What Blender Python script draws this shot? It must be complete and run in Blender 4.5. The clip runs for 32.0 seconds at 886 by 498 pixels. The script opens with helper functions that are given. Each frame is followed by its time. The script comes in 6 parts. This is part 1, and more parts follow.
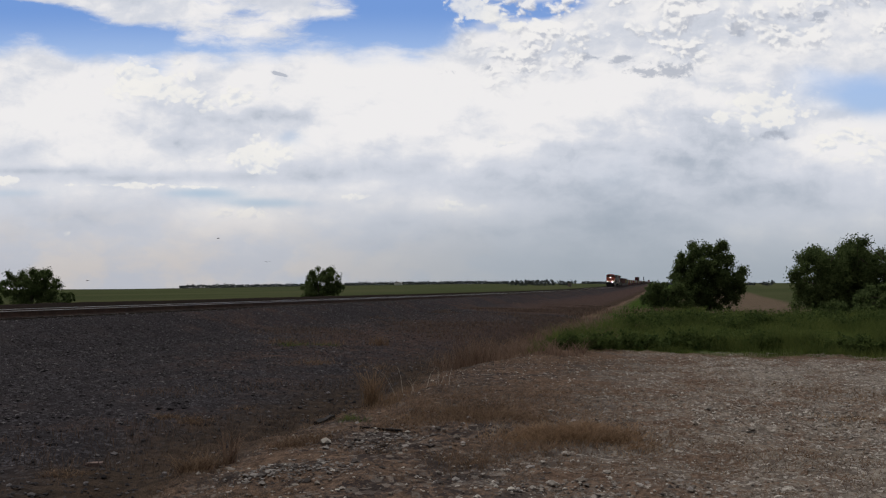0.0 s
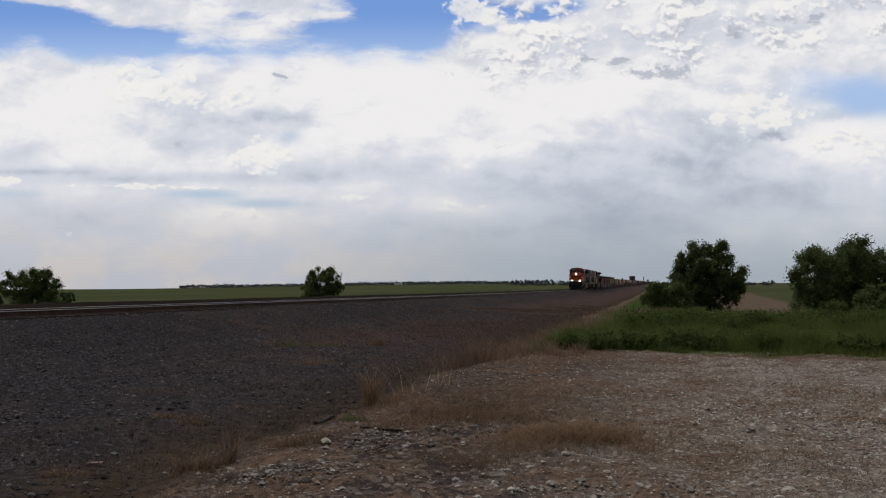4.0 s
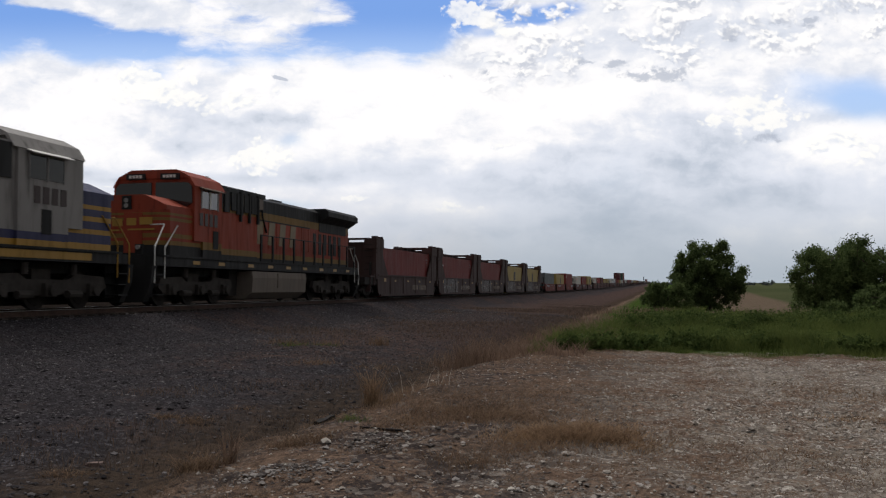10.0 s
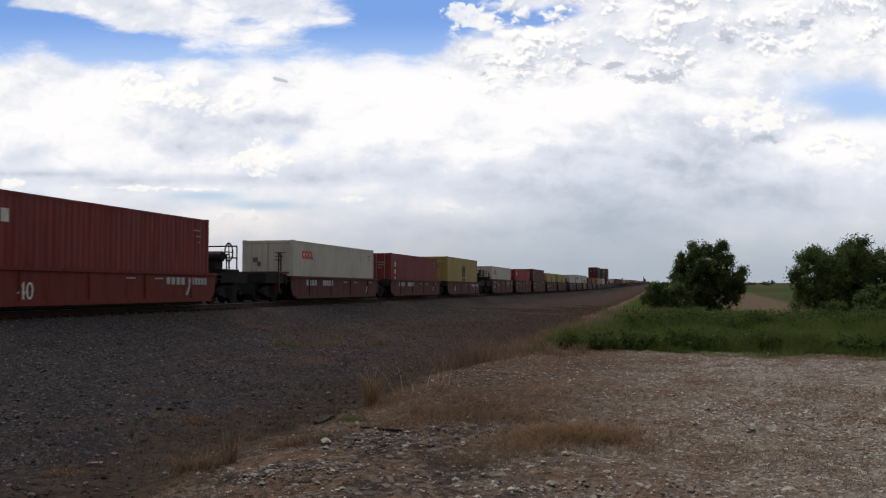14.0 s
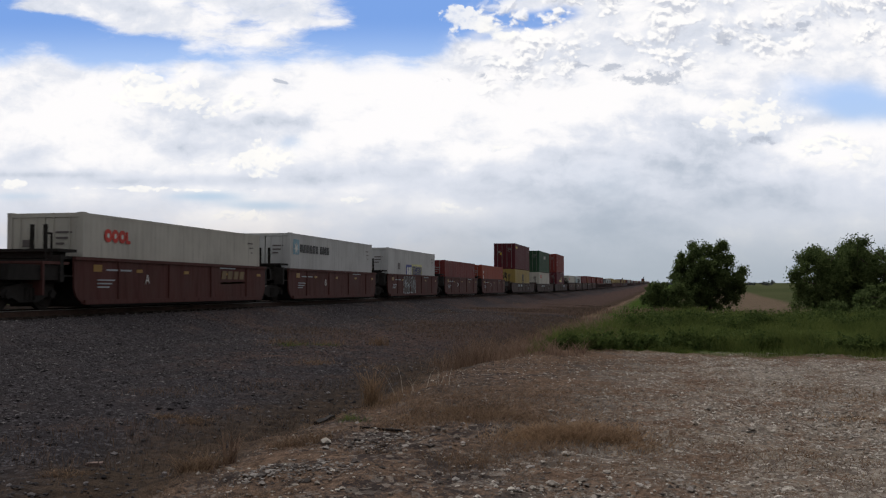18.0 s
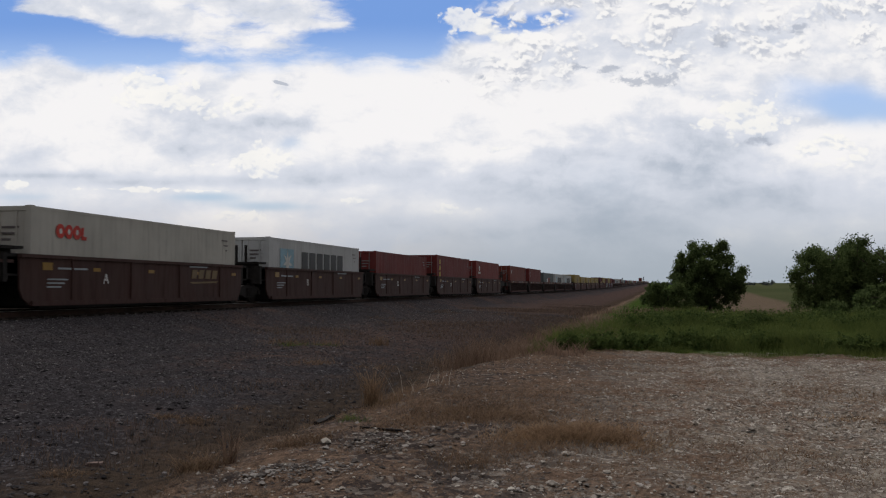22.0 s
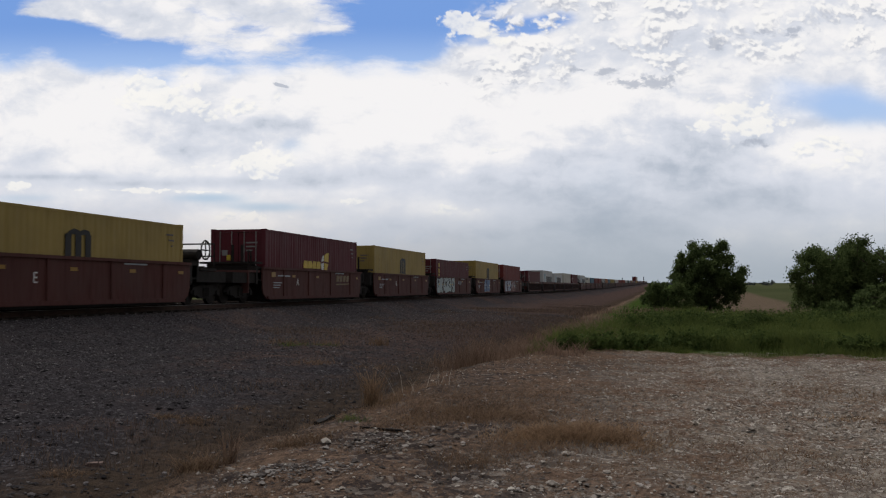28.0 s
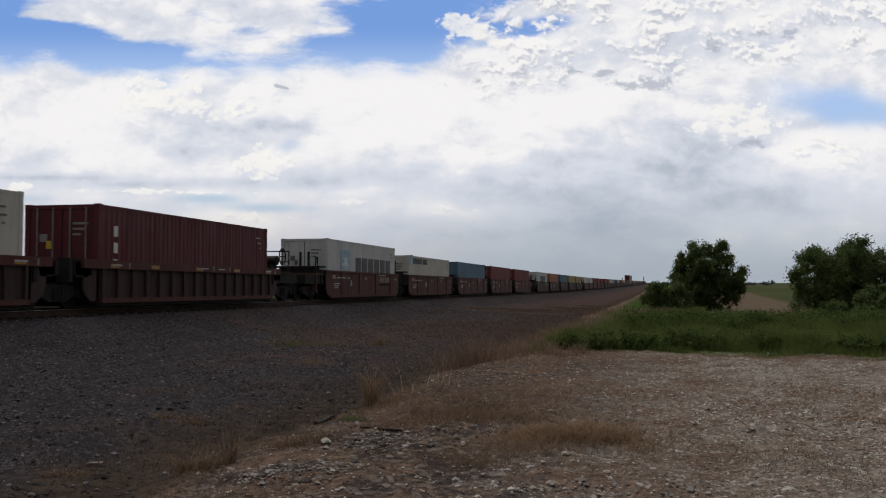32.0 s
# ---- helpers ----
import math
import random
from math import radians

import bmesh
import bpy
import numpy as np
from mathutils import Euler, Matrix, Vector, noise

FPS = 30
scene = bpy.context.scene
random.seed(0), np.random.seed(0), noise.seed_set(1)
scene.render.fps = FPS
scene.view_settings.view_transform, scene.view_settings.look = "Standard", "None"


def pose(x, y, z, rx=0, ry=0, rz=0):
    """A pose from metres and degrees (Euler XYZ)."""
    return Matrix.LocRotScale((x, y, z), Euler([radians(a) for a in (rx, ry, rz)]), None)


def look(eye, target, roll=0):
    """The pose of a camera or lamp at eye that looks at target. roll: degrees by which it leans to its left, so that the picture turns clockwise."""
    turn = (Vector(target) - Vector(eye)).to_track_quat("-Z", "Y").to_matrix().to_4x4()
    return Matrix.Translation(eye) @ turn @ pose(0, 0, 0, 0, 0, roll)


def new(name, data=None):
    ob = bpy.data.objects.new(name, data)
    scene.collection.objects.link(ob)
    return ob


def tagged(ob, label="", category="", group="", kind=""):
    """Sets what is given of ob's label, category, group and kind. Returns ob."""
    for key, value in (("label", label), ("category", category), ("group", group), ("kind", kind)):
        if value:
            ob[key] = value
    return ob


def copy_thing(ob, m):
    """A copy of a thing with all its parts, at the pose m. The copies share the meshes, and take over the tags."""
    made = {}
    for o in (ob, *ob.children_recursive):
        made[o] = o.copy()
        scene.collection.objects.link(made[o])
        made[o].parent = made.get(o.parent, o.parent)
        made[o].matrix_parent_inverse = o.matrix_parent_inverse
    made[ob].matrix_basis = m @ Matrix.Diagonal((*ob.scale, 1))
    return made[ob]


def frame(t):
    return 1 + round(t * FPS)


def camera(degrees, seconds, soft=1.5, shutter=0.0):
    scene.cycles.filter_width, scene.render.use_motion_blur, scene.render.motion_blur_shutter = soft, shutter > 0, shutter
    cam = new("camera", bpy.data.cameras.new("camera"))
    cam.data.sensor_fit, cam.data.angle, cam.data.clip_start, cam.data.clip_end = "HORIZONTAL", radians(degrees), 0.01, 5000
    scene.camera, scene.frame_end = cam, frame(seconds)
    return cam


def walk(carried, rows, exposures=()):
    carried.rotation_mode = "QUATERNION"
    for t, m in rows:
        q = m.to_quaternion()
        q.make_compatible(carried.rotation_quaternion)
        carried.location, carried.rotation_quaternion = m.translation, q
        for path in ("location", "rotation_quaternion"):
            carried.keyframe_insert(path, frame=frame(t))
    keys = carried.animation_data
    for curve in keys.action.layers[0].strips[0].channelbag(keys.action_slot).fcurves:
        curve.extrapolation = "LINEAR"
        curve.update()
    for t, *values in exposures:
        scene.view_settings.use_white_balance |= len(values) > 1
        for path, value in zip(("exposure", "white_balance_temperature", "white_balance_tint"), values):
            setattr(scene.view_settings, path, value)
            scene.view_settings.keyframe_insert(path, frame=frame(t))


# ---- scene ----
from math import cos, pi, sin

# ---- camera: on a tripod, 1.5 m over a gravel pad beside the track ----
TURN = 12.70    # degrees between the view and the track, which runs along +y
TILT = 2.40
EYE = (0.0, 0.0, 1.5)
cam = camera(49.77, 32.0, soft=1.2, shutter=0.06)
EXPOSURES = [(0, 0.05), (7.4, 0.05), (8.4, 0.04), (9.0, 0.35), (10, 0.30), (11, 0.31), (13, 0.28), (19, 0.27), (21, 0.31), (22, 0.15), (23, 0.13), (25, 0.15), (32, 0.13)]
walk(cam, [(0, pose(*EYE, 90 + TILT, 0, TURN)), (32.0, pose(*EYE, 90 + TILT, 0, TURN))], EXPOSURES)

# ---- world and sun ----
world = bpy.data.worlds.new("world")
scene.world = world
world.use_nodes = True
wn, wl = world.node_tree.nodes, world.node_tree.links
SUN_UP, SUN_ROUND = 64.0, -50.0
sky = wn.new("ShaderNodeTexSky")
sky.sky_type, sky.sun_disc = "NISHITA", False
sky.sun_elevation, sky.sun_rotation = radians(SUN_UP), radians(SUN_ROUND)
# a broken cloud layer greys most of the sky's light
veil = wn.new("ShaderNodeMix")
veil.data_type = "RGBA"
veil.inputs[0].default_value, veil.inputs[7].default_value = 0.72, (5.6, 5.35, 5.1, 1)
wl.new(sky.outputs[0], veil.inputs[6]), wl.new(veil.outputs[2], wn["Background"].inputs[0])
wn["Background"].inputs[1].default_value = 0.046
sun = new("sun", bpy.data.lights.new("sun", "SUN"))
sun.data.energy, sun.data.angle, sun.data.color = 1.85, radians(38), (1.0, 0.96, 0.9)
sun.matrix_world = look((0, 0, 0), (-sin(radians(SUN_ROUND)) * cos(radians(SUN_UP)), -cos(radians(SUN_ROUND)) * cos(radians(SUN_UP)), -sin(radians(SUN_UP))))


# ---- node helpers and materials ----
class Nodes:
    """A small builder of node materials."""

    def __init__(self, name):
        self.mat = bpy.data.materials.new(name)
        self.mat.use_nodes = True
        self.tree = self.mat.node_tree
        self.bsdf = self.tree.nodes["Principled BSDF"]
        self.bsdf.inputs["Specular IOR Level"].default_value = 0.3

    def add(self, kind):
        return self.tree.nodes.new(kind)

    def put(self, value, socket):
        if isinstance(value, bpy.types.NodeSocket):
            self.tree.links.new(value, socket)
        elif isinstance(value, (tuple, list)) and len(value) == 3 and socket.type == "RGBA":
            socket.default_value = (*value, 1)
        else:
            socket.default_value = value

    def math(self, op, a, b=0.0, clamp=False):
        n = self.add("ShaderNodeMath")
        n.operation, n.use_clamp = op, clamp
        self.put(a, n.inputs[0]), self.put(b, n.inputs[1])
        return n.outputs[0]

    def mix(self, k, a, b):
        n = self.add("ShaderNodeMix")
        n.data_type = "RGBA"
        self.put(k, n.inputs[0]), self.put(a, n.inputs[6]), self.put(b, n.inputs[7])
        return n.outputs[2]

    def step(self, v, lo, hi, a=0.0, b=1.0):
        n = self.add("ShaderNodeMapRange")
        n.interpolation_type = "SMOOTHSTEP"
        for i, x in enumerate((v, lo, hi, a, b)):
            self.put(x, n.inputs[i])
        return n.outputs[0]

    def where(self):
        return self.add("ShaderNodeNewGeometry").outputs["Position"]

    def local(self):
        return self.add("ShaderNodeTexCoord").outputs["Object"]

    def noise(self, at, scale, detail=4.0, rough=0.55, out=0):
        n = self.add("ShaderNodeTexNoise")
        self.put(at, n.inputs["Vector"]), self.put(scale, n.inputs["Scale"])
        self.put(detail, n.inputs["Detail"]), self.put(rough, n.inputs["Roughness"])
        return n.outputs[out]

    def cells(self, at, scale, out=1):
        n = self.add("ShaderNodeTexVoronoi")
        self.put(at, n.inputs["Vector"]), self.put(scale, n.inputs["Scale"])
        return n.outputs[out]

    def scaled(self, at, by):
        n = self.add("ShaderNodeVectorMath")
        n.operation = "MULTIPLY"
        self.put(at, n.inputs[0]), self.put(by, n.inputs[1])
        return n.outputs[0]

    def xyz(self, at):
        n = self.add("ShaderNodeSeparateXYZ")
        self.put(at, n.inputs[0])
        return n.outputs

    def bump(self, height, strength=0.5, distance=0.02):
        n = self.add("ShaderNodeBump")
        self.put(height, n.inputs["Height"])
        n.inputs["Strength"].default_value, n.inputs["Distance"].default_value = strength, distance
        self.tree.links.new(n.outputs[0], self.bsdf.inputs["Normal"])

    def done(self, colour=None, rough=None, metal=None):
        for v, k in ((colour, "Base Color"), (rough, "Roughness"), (metal, "Metallic")):
            if v is not None:
                self.put(v, self.bsdf.inputs[k])
        return self.mat


def paint(name, rgb, rough=0.55, dirt=0.35, rust=(0.09, 0.045, 0.025), scale=1.0):
    """Weathered paint: faded patches, streaks that run down, grime and rust specks."""
    n = Nodes(name)
    at = n.local()
    fade = n.noise(at, 0.6 * scale, 5)
    streak = n.noise(n.scaled(at, (3.0, 3.0, 0.35)), 1.6 * scale, 5, 0.65)
    speck = n.noise(at, 9 * scale, 4, 0.7)
    worn = tuple(min(1, c * 0.82 + 0.010) for c in rgb)
    grime = tuple(c * 0.35 + 0.012 for c in rgb)
    c = n.mix(n.step(fade, 0.35, 0.7), rgb, worn)
    c = n.mix(n.math("MULTIPLY", n.step(streak, 0.5, 0.78), dirt), c, grime)
    c = n.mix(n.math("MULTIPLY", n.step(speck, 0.66, 0.8), dirt), c, rust)
    n.bump(speck, 0.15, 0.01)
    return n.done(c, n.step(streak, 0.3, 0.8, rough, min(1, rough + 0.3)))


def plain(name, rgb, rough=0.6, metal=0.0, scale=6.0, spread=0.35, bump=0.2):
    n = Nodes(name)
    at = n.local()
    v = n.noise(at, scale, 5, 0.6)
    w = n.noise(at, scale * 0.17, 3)
    k = n.math("MULTIPLY", n.math("ADD", v, w), 0.5)
    c = n.mix(n.step(k, 0.3, 0.7), tuple(x * (1 - spread) for x in rgb), tuple(min(1, x * (1 + spread)) for x in rgb))
    if bump:
        n.bump(v, bump, 0.01)
    return n.done(c, rough, metal)


def glow(name, rgb, strength):
    n = Nodes(name)
    n.put(rgb, n.bsdf.inputs["Emission Color"])
    n.bsdf.inputs["Emission Strength"].default_value = strength
    return n.done(rgb, 0.4)


def leafy(name, dark, light, scale=3.0, rough=0.6, single=0.6, broad=0.55):
    """Leaves and blades: each piece differs a little, with broad patches."""
    n = Nodes(name)
    r = n.add("ShaderNodeNewGeometry").outputs["Random Per Island"]
    patch = n.noise(n.where(), scale * 0.2, 3)
    k = n.math("ADD", n.math("MULTIPLY", r, single), n.math("MULTIPLY", patch, broad))
    c = n.mix(n.step(k, 0.2, 0.85), dark, light)
    n.bsdf.inputs["Specular IOR Level"].default_value = 0.05
    # thin leaves let some light through
    thin = n.add("ShaderNodeBsdfTranslucent")
    n.put(c, thin.inputs["Color"])
    both = n.add("ShaderNodeMixShader")
    both.inputs[0].default_value = 0.4
    links = n.tree.links
    links.new(n.bsdf.outputs[0], both.inputs[1]), links.new(thin.outputs[0], both.inputs[2])
    links.new(both.outputs[0], n.tree.nodes["Material Output"].inputs[0])
    return n.done(c, rough)


def ground_material():
    n = Nodes("earth")
    at = n.where()
    x, y, z = n.xyz(at)
    big, mid = n.noise(at, 0.12, 4), n.noise(at, 0.9, 5, 0.62)
    fine, grit = n.noise(at, 6.0, 5, 0.65), n.noise(at, 34.0, 3, 0.7)
    cell = n.cells(at, 15.0)
    cellv = n.xyz(cell)[0]
    cell2 = n.xyz(n.cells(at, 32.0))[1]
    wob = n.math("ADD", n.math("MULTIPLY", n.math("SUBTRACT", mid, 0.5), 3.2), n.math("MULTIPLY", n.math("SUBTRACT", big, 0.5), 5.0))
    xw = n.math("ADD", x, n.math("MULTIPLY", wob, 0.45))
    yw = n.math("ADD", y, wob)
    # crushed limestone with fines, dark between the stones
    stones = n.mix(n.step(cellv, 0.15, 0.95), (0.165, 0.142, 0.125), (0.46, 0.425, 0.385))
    stones = n.mix(n.step(cell2, 0.2, 0.9), (0.13, 0.108, 0.094), stones)
    fines = n.mix(n.step(fine, 0.35, 0.7), (0.175, 0.148, 0.126), (0.30, 0.266, 0.23))
    lime = n.mix(n.step(fine, 0.42, 0.62), stones, fines)
    # greyish bare dirt towards the ditch
    dirt = n.mix(n.step(fine, 0.32, 0.68), (0.034, 0.028, 0.0275), (0.083, 0.068, 0.065))
    dirt = n.mix(n.step(cellv, 0.72, 0.95, 0.0, 0.7), dirt, (0.23, 0.20, 0.18))
    lime = n.mix(n.step(n.math("ADD", xw, n.math("MULTIPLY", n.step(y, 9.0, 5.5), -0.7)), -2.5, 0.7), dirt, lime)
    thatch = n.mix(n.step(n.noise(at, 13.0, 6, 0.72), 0.36, 0.66), (0.058, 0.041, 0.033), (0.215, 0.150, 0.112))
    thatch = n.mix(n.step(mid, 0.35, 0.8, 0.0, 0.40), thatch, (0.125, 0.084, 0.064))
    grown = n.math("ADD", n.math("MULTIPLY", mid, 0.65), n.math("MULTIPLY", big, 0.5))
    # less dry growth out on the wheel tracks of the pad, more along the verge
    pad_mid = n.math("ADD", n.step(xw, -2.6, 1.2, 0.035, -0.03), n.step(yw, 16.5, 21.0, 0.0, 0.07))
    pad_mid = n.math("ADD", pad_mid, n.math("MULTIPLY", n.step(y, 9.5, 6.5, 0.0, 0.14), n.step(x, 1.0, 2.6)))
    speckle = n.math("ADD", n.math("MULTIPLY", n.math("SUBTRACT", fine, 0.5), 0.45), n.math("MULTIPLY", n.math("SUBTRACT", grit, 0.5), 0.55))
    pad = n.mix(n.step(n.math("ADD", n.math("ADD", grown, pad_mid), speckle), 0.535, 0.645), lime, thatch)
    # dark basalt ballast, brown with dust and weeds further off
    rock = n.mix(n.step(cellv, 0.1, 0.95), (0.028, 0.0265, 0.0300), (0.086, 0.081, 0.091))
    rock = n.mix(n.step(cell2, 0.25, 0.9), (0.033, 0.030, 0.0330), rock)
    rock = n.mix(n.step(mid, 0.45, 0.75, 0.0, 0.6), rock, (0.058, 0.050, 0.052))
    weeds = n.mix(n.step(grit, 0.3, 0.75), (0.048, 0.032, 0.028), (0.125, 0.080, 0.066))
    far_weeds = n.step(y, 15.0, 36.0, -0.13, 0.15)
    low = n.step(x, -13.5, -8.0, -0.16, 0.08)
    slope = n.mix(n.step(n.math("ADD", n.math("ADD", n.math("ADD", grown, far_weeds), low), speckle), 0.54, 0.72, 0.0, 0.7), rock, weeds)
    soil = n.mix(n.step(fine, 0.3, 0.75), (0.030, 0.023, 0.018), (0.085, 0.062, 0.046))
    slope = n.mix(n.step(xw, -6.4, -4.8, 0.0, 0.8), slope, soil)
    c = n.mix(n.step(xw, -4.3, -3.7), slope, pad)
    # green verge and the dry strip behind it
    verge = n.mix(n.step(fine, 0.3, 0.7), (0.022, 0.04, 0.01), (0.065, 0.10, 0.026))
    edge = n.math("ADD", 23.6, n.math("MULTIPLY", n.step(x, -4.0, 1.0), -1.4))
    c = n.mix(n.math("MULTIPLY", n.step(n.math("SUBTRACT", yw, edge), -0.6, 0.9), n.step(xw, -3.6, -2.2)), c, verge)
    tan_ = n.mix(n.step(fine, 0.3, 0.7), (0.085, 0.064, 0.048), (0.175, 0.135, 0.10))
    c = n.mix(n.math("MULTIPLY", n.step(yw, 49, 53), n.step(n.math("SUBTRACT", xw, n.math("MULTIPLY", y, 0.06)), -5.2, -4.0)), c, tan_)
    # crops on both sides, their green greyed to hold the distance haze
    crop = n.mix(n.step(mid, 0.3, 0.7), (0.046, 0.058, 0.028), (0.064, 0.077, 0.038))
    crop = n.mix(n.step(n.noise(n.scaled(at, (1.0, 0.25, 1.0)), 0.02, 3), 0.4, 0.65), crop, (0.072, 0.078, 0.040))
    right = n.math("SUBTRACT", xw, n.math("ADD", 6.3, n.math("MULTIPLY", y, 0.062)))
    c = n.mix(n.math("MULTIPLY", n.step(right, -1.0, 1.0), n.step(yw, 62, 70)), c, crop)
    # brown soil beyond the track, with the shade there darkened into its colour
    shaded_berm = n.mix(n.step(grit, 0.3, 0.75), (0.016, 0.013, 0.012), (0.036, 0.029, 0.026))
    c = n.mix(n.step(x, -19.3, -19.7), c, shaded_berm)
    c = n.mix(n.step(xw, -20.8, -22.0), c, crop)
    n.bump(n.math("ADD", n.math("MULTIPLY", cellv, 0.6), n.math("ADD", fine, grit)), 0.8, 0.04)
    n.bsdf.inputs["Specular IOR Level"].default_value = 0.0
    return n.done(c, 0.95)


EARTH = ground_material()


def stone_material(name, dark, light, pale):
    n = Nodes(name)
    r = n.add("ShaderNodeNewGeometry").outputs["Random Per Island"]
    f = n.noise(n.where(), 40.0, 3)
    k = n.math("ADD", n.math("POWER", r, pale), n.math("MULTIPLY", n.math("SUBTRACT", f, 0.5), 0.4), True)
    n.bsdf.inputs["Specular IOR Level"].default_value = 0.1
    return n.done(n.mix(k, dark, light), 0.95)


BALLAST_MIX = stone_material("ballast_mix", (0.036, 0.033, 0.036), (0.18, 0.168, 0.175), 6.0)
LIME_MIX = stone_material("limestone_mix", (0.15, 0.126, 0.108), (0.50, 0.465, 0.425), 1.7)
STEEL = plain("rail_steel", (0.30, 0.285, 0.28), 0.45, 0.7, 4.0, 0.12, 0.04)
RUST = plain("rusted_rail", (0.075, 0.045, 0.035), 0.85)
TIE = plain("creosote_tie", (0.05, 0.04, 0.034), 0.95)
GREEN = leafy("green_blades", (0.040, 0.066, 0.018), (0.150, 0.180, 0.054), 4.0, 0.85, 0.22, 0.9)
STRAW = leafy("dry_blades", (0.100, 0.066, 0.050), (0.27, 0.185, 0.135))
DULL = leafy("dull_blades", (0.062, 0.046, 0.038), (0.165, 0.118, 0.092))
RUSSET = leafy("russet_blades", (0.088, 0.058, 0.040), (0.245, 0.165, 0.110))
LEAF = leafy("leaves", (0.052, 0.078, 0.030), (0.128, 0.168, 0.064), 6.0, 0.85, 0.38, 0.7)
WEED = leafy("weed_leaves", (0.034, 0.058, 0.018), (0.105, 0.140, 0.044), 4.0, 0.85, 0.4, 0.7)
# wood-line leaves: distance haze is put into their pale, bluish grey
LEAF_HAZED = leafy("hazed_leaves", (0.055, 0.064, 0.062), (0.095, 0.108, 0.104), 0.1)
BARK = plain("bark", (0.07, 0.055, 0.042), 0.95)


# ---- mesh helpers ----
def box(bm, x0, x1, y0, y1, z0, z1):
    v = [bm.verts.new((x, y, z)) for x in (x0, x1) for y in (y0, y1) for z in (z0, z1)]
    for f in ((0, 1, 3, 2), (4, 6, 7, 5), (0, 4, 5, 1), (2, 3, 7, 6), (0, 2, 6, 4), (1, 5, 7, 3)):
        bm.faces.new([v[i] for i in f])
    return bm


def prism(bm, outline, axis, lo, hi):
    """Extrudes an outline along an axis. axis x: outline in (y, z); y: in (x, z); z: in (x, y)."""
    def at(a, b, h):
        return {"x": (h, a, b), "y": (a, h, b), "z": (a, b, h)}[axis]
    p = [bm.verts.new(at(a, b, lo)) for a, b in outline]
    q = [bm.verts.new(at(a, b, hi)) for a, b in outline]
    bm.faces.new(p), bm.faces.new(q[::-1])
    for i in range(len(p)):
        j = (i + 1) % len(p)
        bm.faces.new((p[i], q[i], q[j], p[j]))
    return bm


def tube(bm, a, b, r, r2=None, sides=8):
    """A round bar or cone from a to b."""
    a, b = Vector(a), Vector(b)
    turn = (b - a).to_track_quat("Z", "Y").to_matrix()
    rings = []
    for c, rr in ((a, r), (b, r if r2 is None else r2)):
        rings.append([bm.verts.new(c + turn @ Vector((rr * cos(2 * pi * i / sides), rr * sin(2 * pi * i / sides), 0))) for i in range(sides)])
    for i in range(sides):
        j = (i + 1) % sides
        bm.faces.new((rings[0][i], rings[0][j], rings[1][j], rings[1][i]))
    bm.faces.new(rings[0][::-1]), bm.faces.new(rings[1])
    return bm


def bars(bm, pieces):
    for p in pieces:
        box(bm, *p)
    return bm


def rods(bm, points, r, sides=6):
    for a, b in zip(points, points[1:]):
        tube(bm, a, b, r, None, sides)
    return bm


def fresh():
    return bmesh.new()


def meshed(name, bm, material):
    bmesh.ops.recalc_face_normals(bm, faces=bm.faces)
    me = bpy.data.meshes.new(name)
    bm.to_mesh(me)
    bm.free()
    me.materials.append(material)
    return me


def part(name, bm, material, parent, label=""):
    """Links a bmesh, or a mesh, as one mesh object under a thing or a part."""
    me = meshed(name, bm, material) if isinstance(bm, bmesh.types.BMesh) else bm
    ob = new(name, me)
    ob.parent = parent
    return tagged(ob, label)


def pieces(name, bm, material, parent, label=""):
    """Links each separate piece of a bmesh as a part of its own."""
    left = set(bm.verts)
    while left:
        stack, island = [next(iter(left))], set()
        while stack:
            v = stack.pop()
            if v not in island:
                island.add(v)
                stack += [e.other_vert(v) for e in v.link_edges]
        left -= island
        ordered = sorted(island, key=lambda v: v.index)
        one = fresh()
        twin = {v: one.verts.new(v.co) for v in ordered}
        for f in {f for v in ordered for f in v.link_faces}:
            one.faces.new([twin[v] for v in f.verts])
        part(name, one, material, parent, label)
    bm.free()


def thing(name, label, category, group="", kind="", data=None):
    return tagged(new(name, data), label, category, group, kind)


def arrays(name, verts, faces, material, smooth=False):
    """A mesh from numpy arrays; all faces have the same number of corners."""
    me = bpy.data.meshes.new(name)
    k = faces.shape[1]
    me.vertices.add(len(verts)), me.loops.add(faces.size), me.polygons.add(len(faces))
    me.vertices.foreach_set("co", verts.astype(np.float32).ravel())
    me.loops.foreach_set("vertex_index", faces.astype(np.int32).ravel())
    me.polygons.foreach_set("loop_start", np.arange(0, faces.size, k, dtype=np.int32))
    me.polygons.foreach_set("use_smooth", np.full(len(faces), smooth))
    me.update(calc_edges=True)
    me.materials.append(material)
    return me


def sheet(name, X, Y, Z, material):
    """A grid surface from 2D arrays."""
    ny, nx = X.shape
    i = np.arange(ny * nx).reshape(ny, nx)
    f = np.stack([i[:-1, :-1], i[:-1, 1:], i[1:, 1:], i[1:, :-1]], -1).reshape(-1, 4)
    return arrays(name, np.stack([X, Y, Z], -1).reshape(-1, 3), f, material, True)


# ---- the lie of the land ----
TRACK_X, RAIL = -17.0, 0.90
CUT_X = (-5000.0, -60.0, -24.5, -23.0, -21.3, -20.3, -19.5, -18.95, -15.05, -14.7, -13.0, -9.0, -5.4, -4.6, -4.0, -3.4, -2.7, 5000.0)
CUT_Z = (-0.3, -0.3, -0.3, 0.1, 0.98, 1.00, 0.70, 0.725, 0.725, 0.62, 0.10, -0.08, -0.20, -0.28, -0.15, -0.04, 0.02, 0.0)


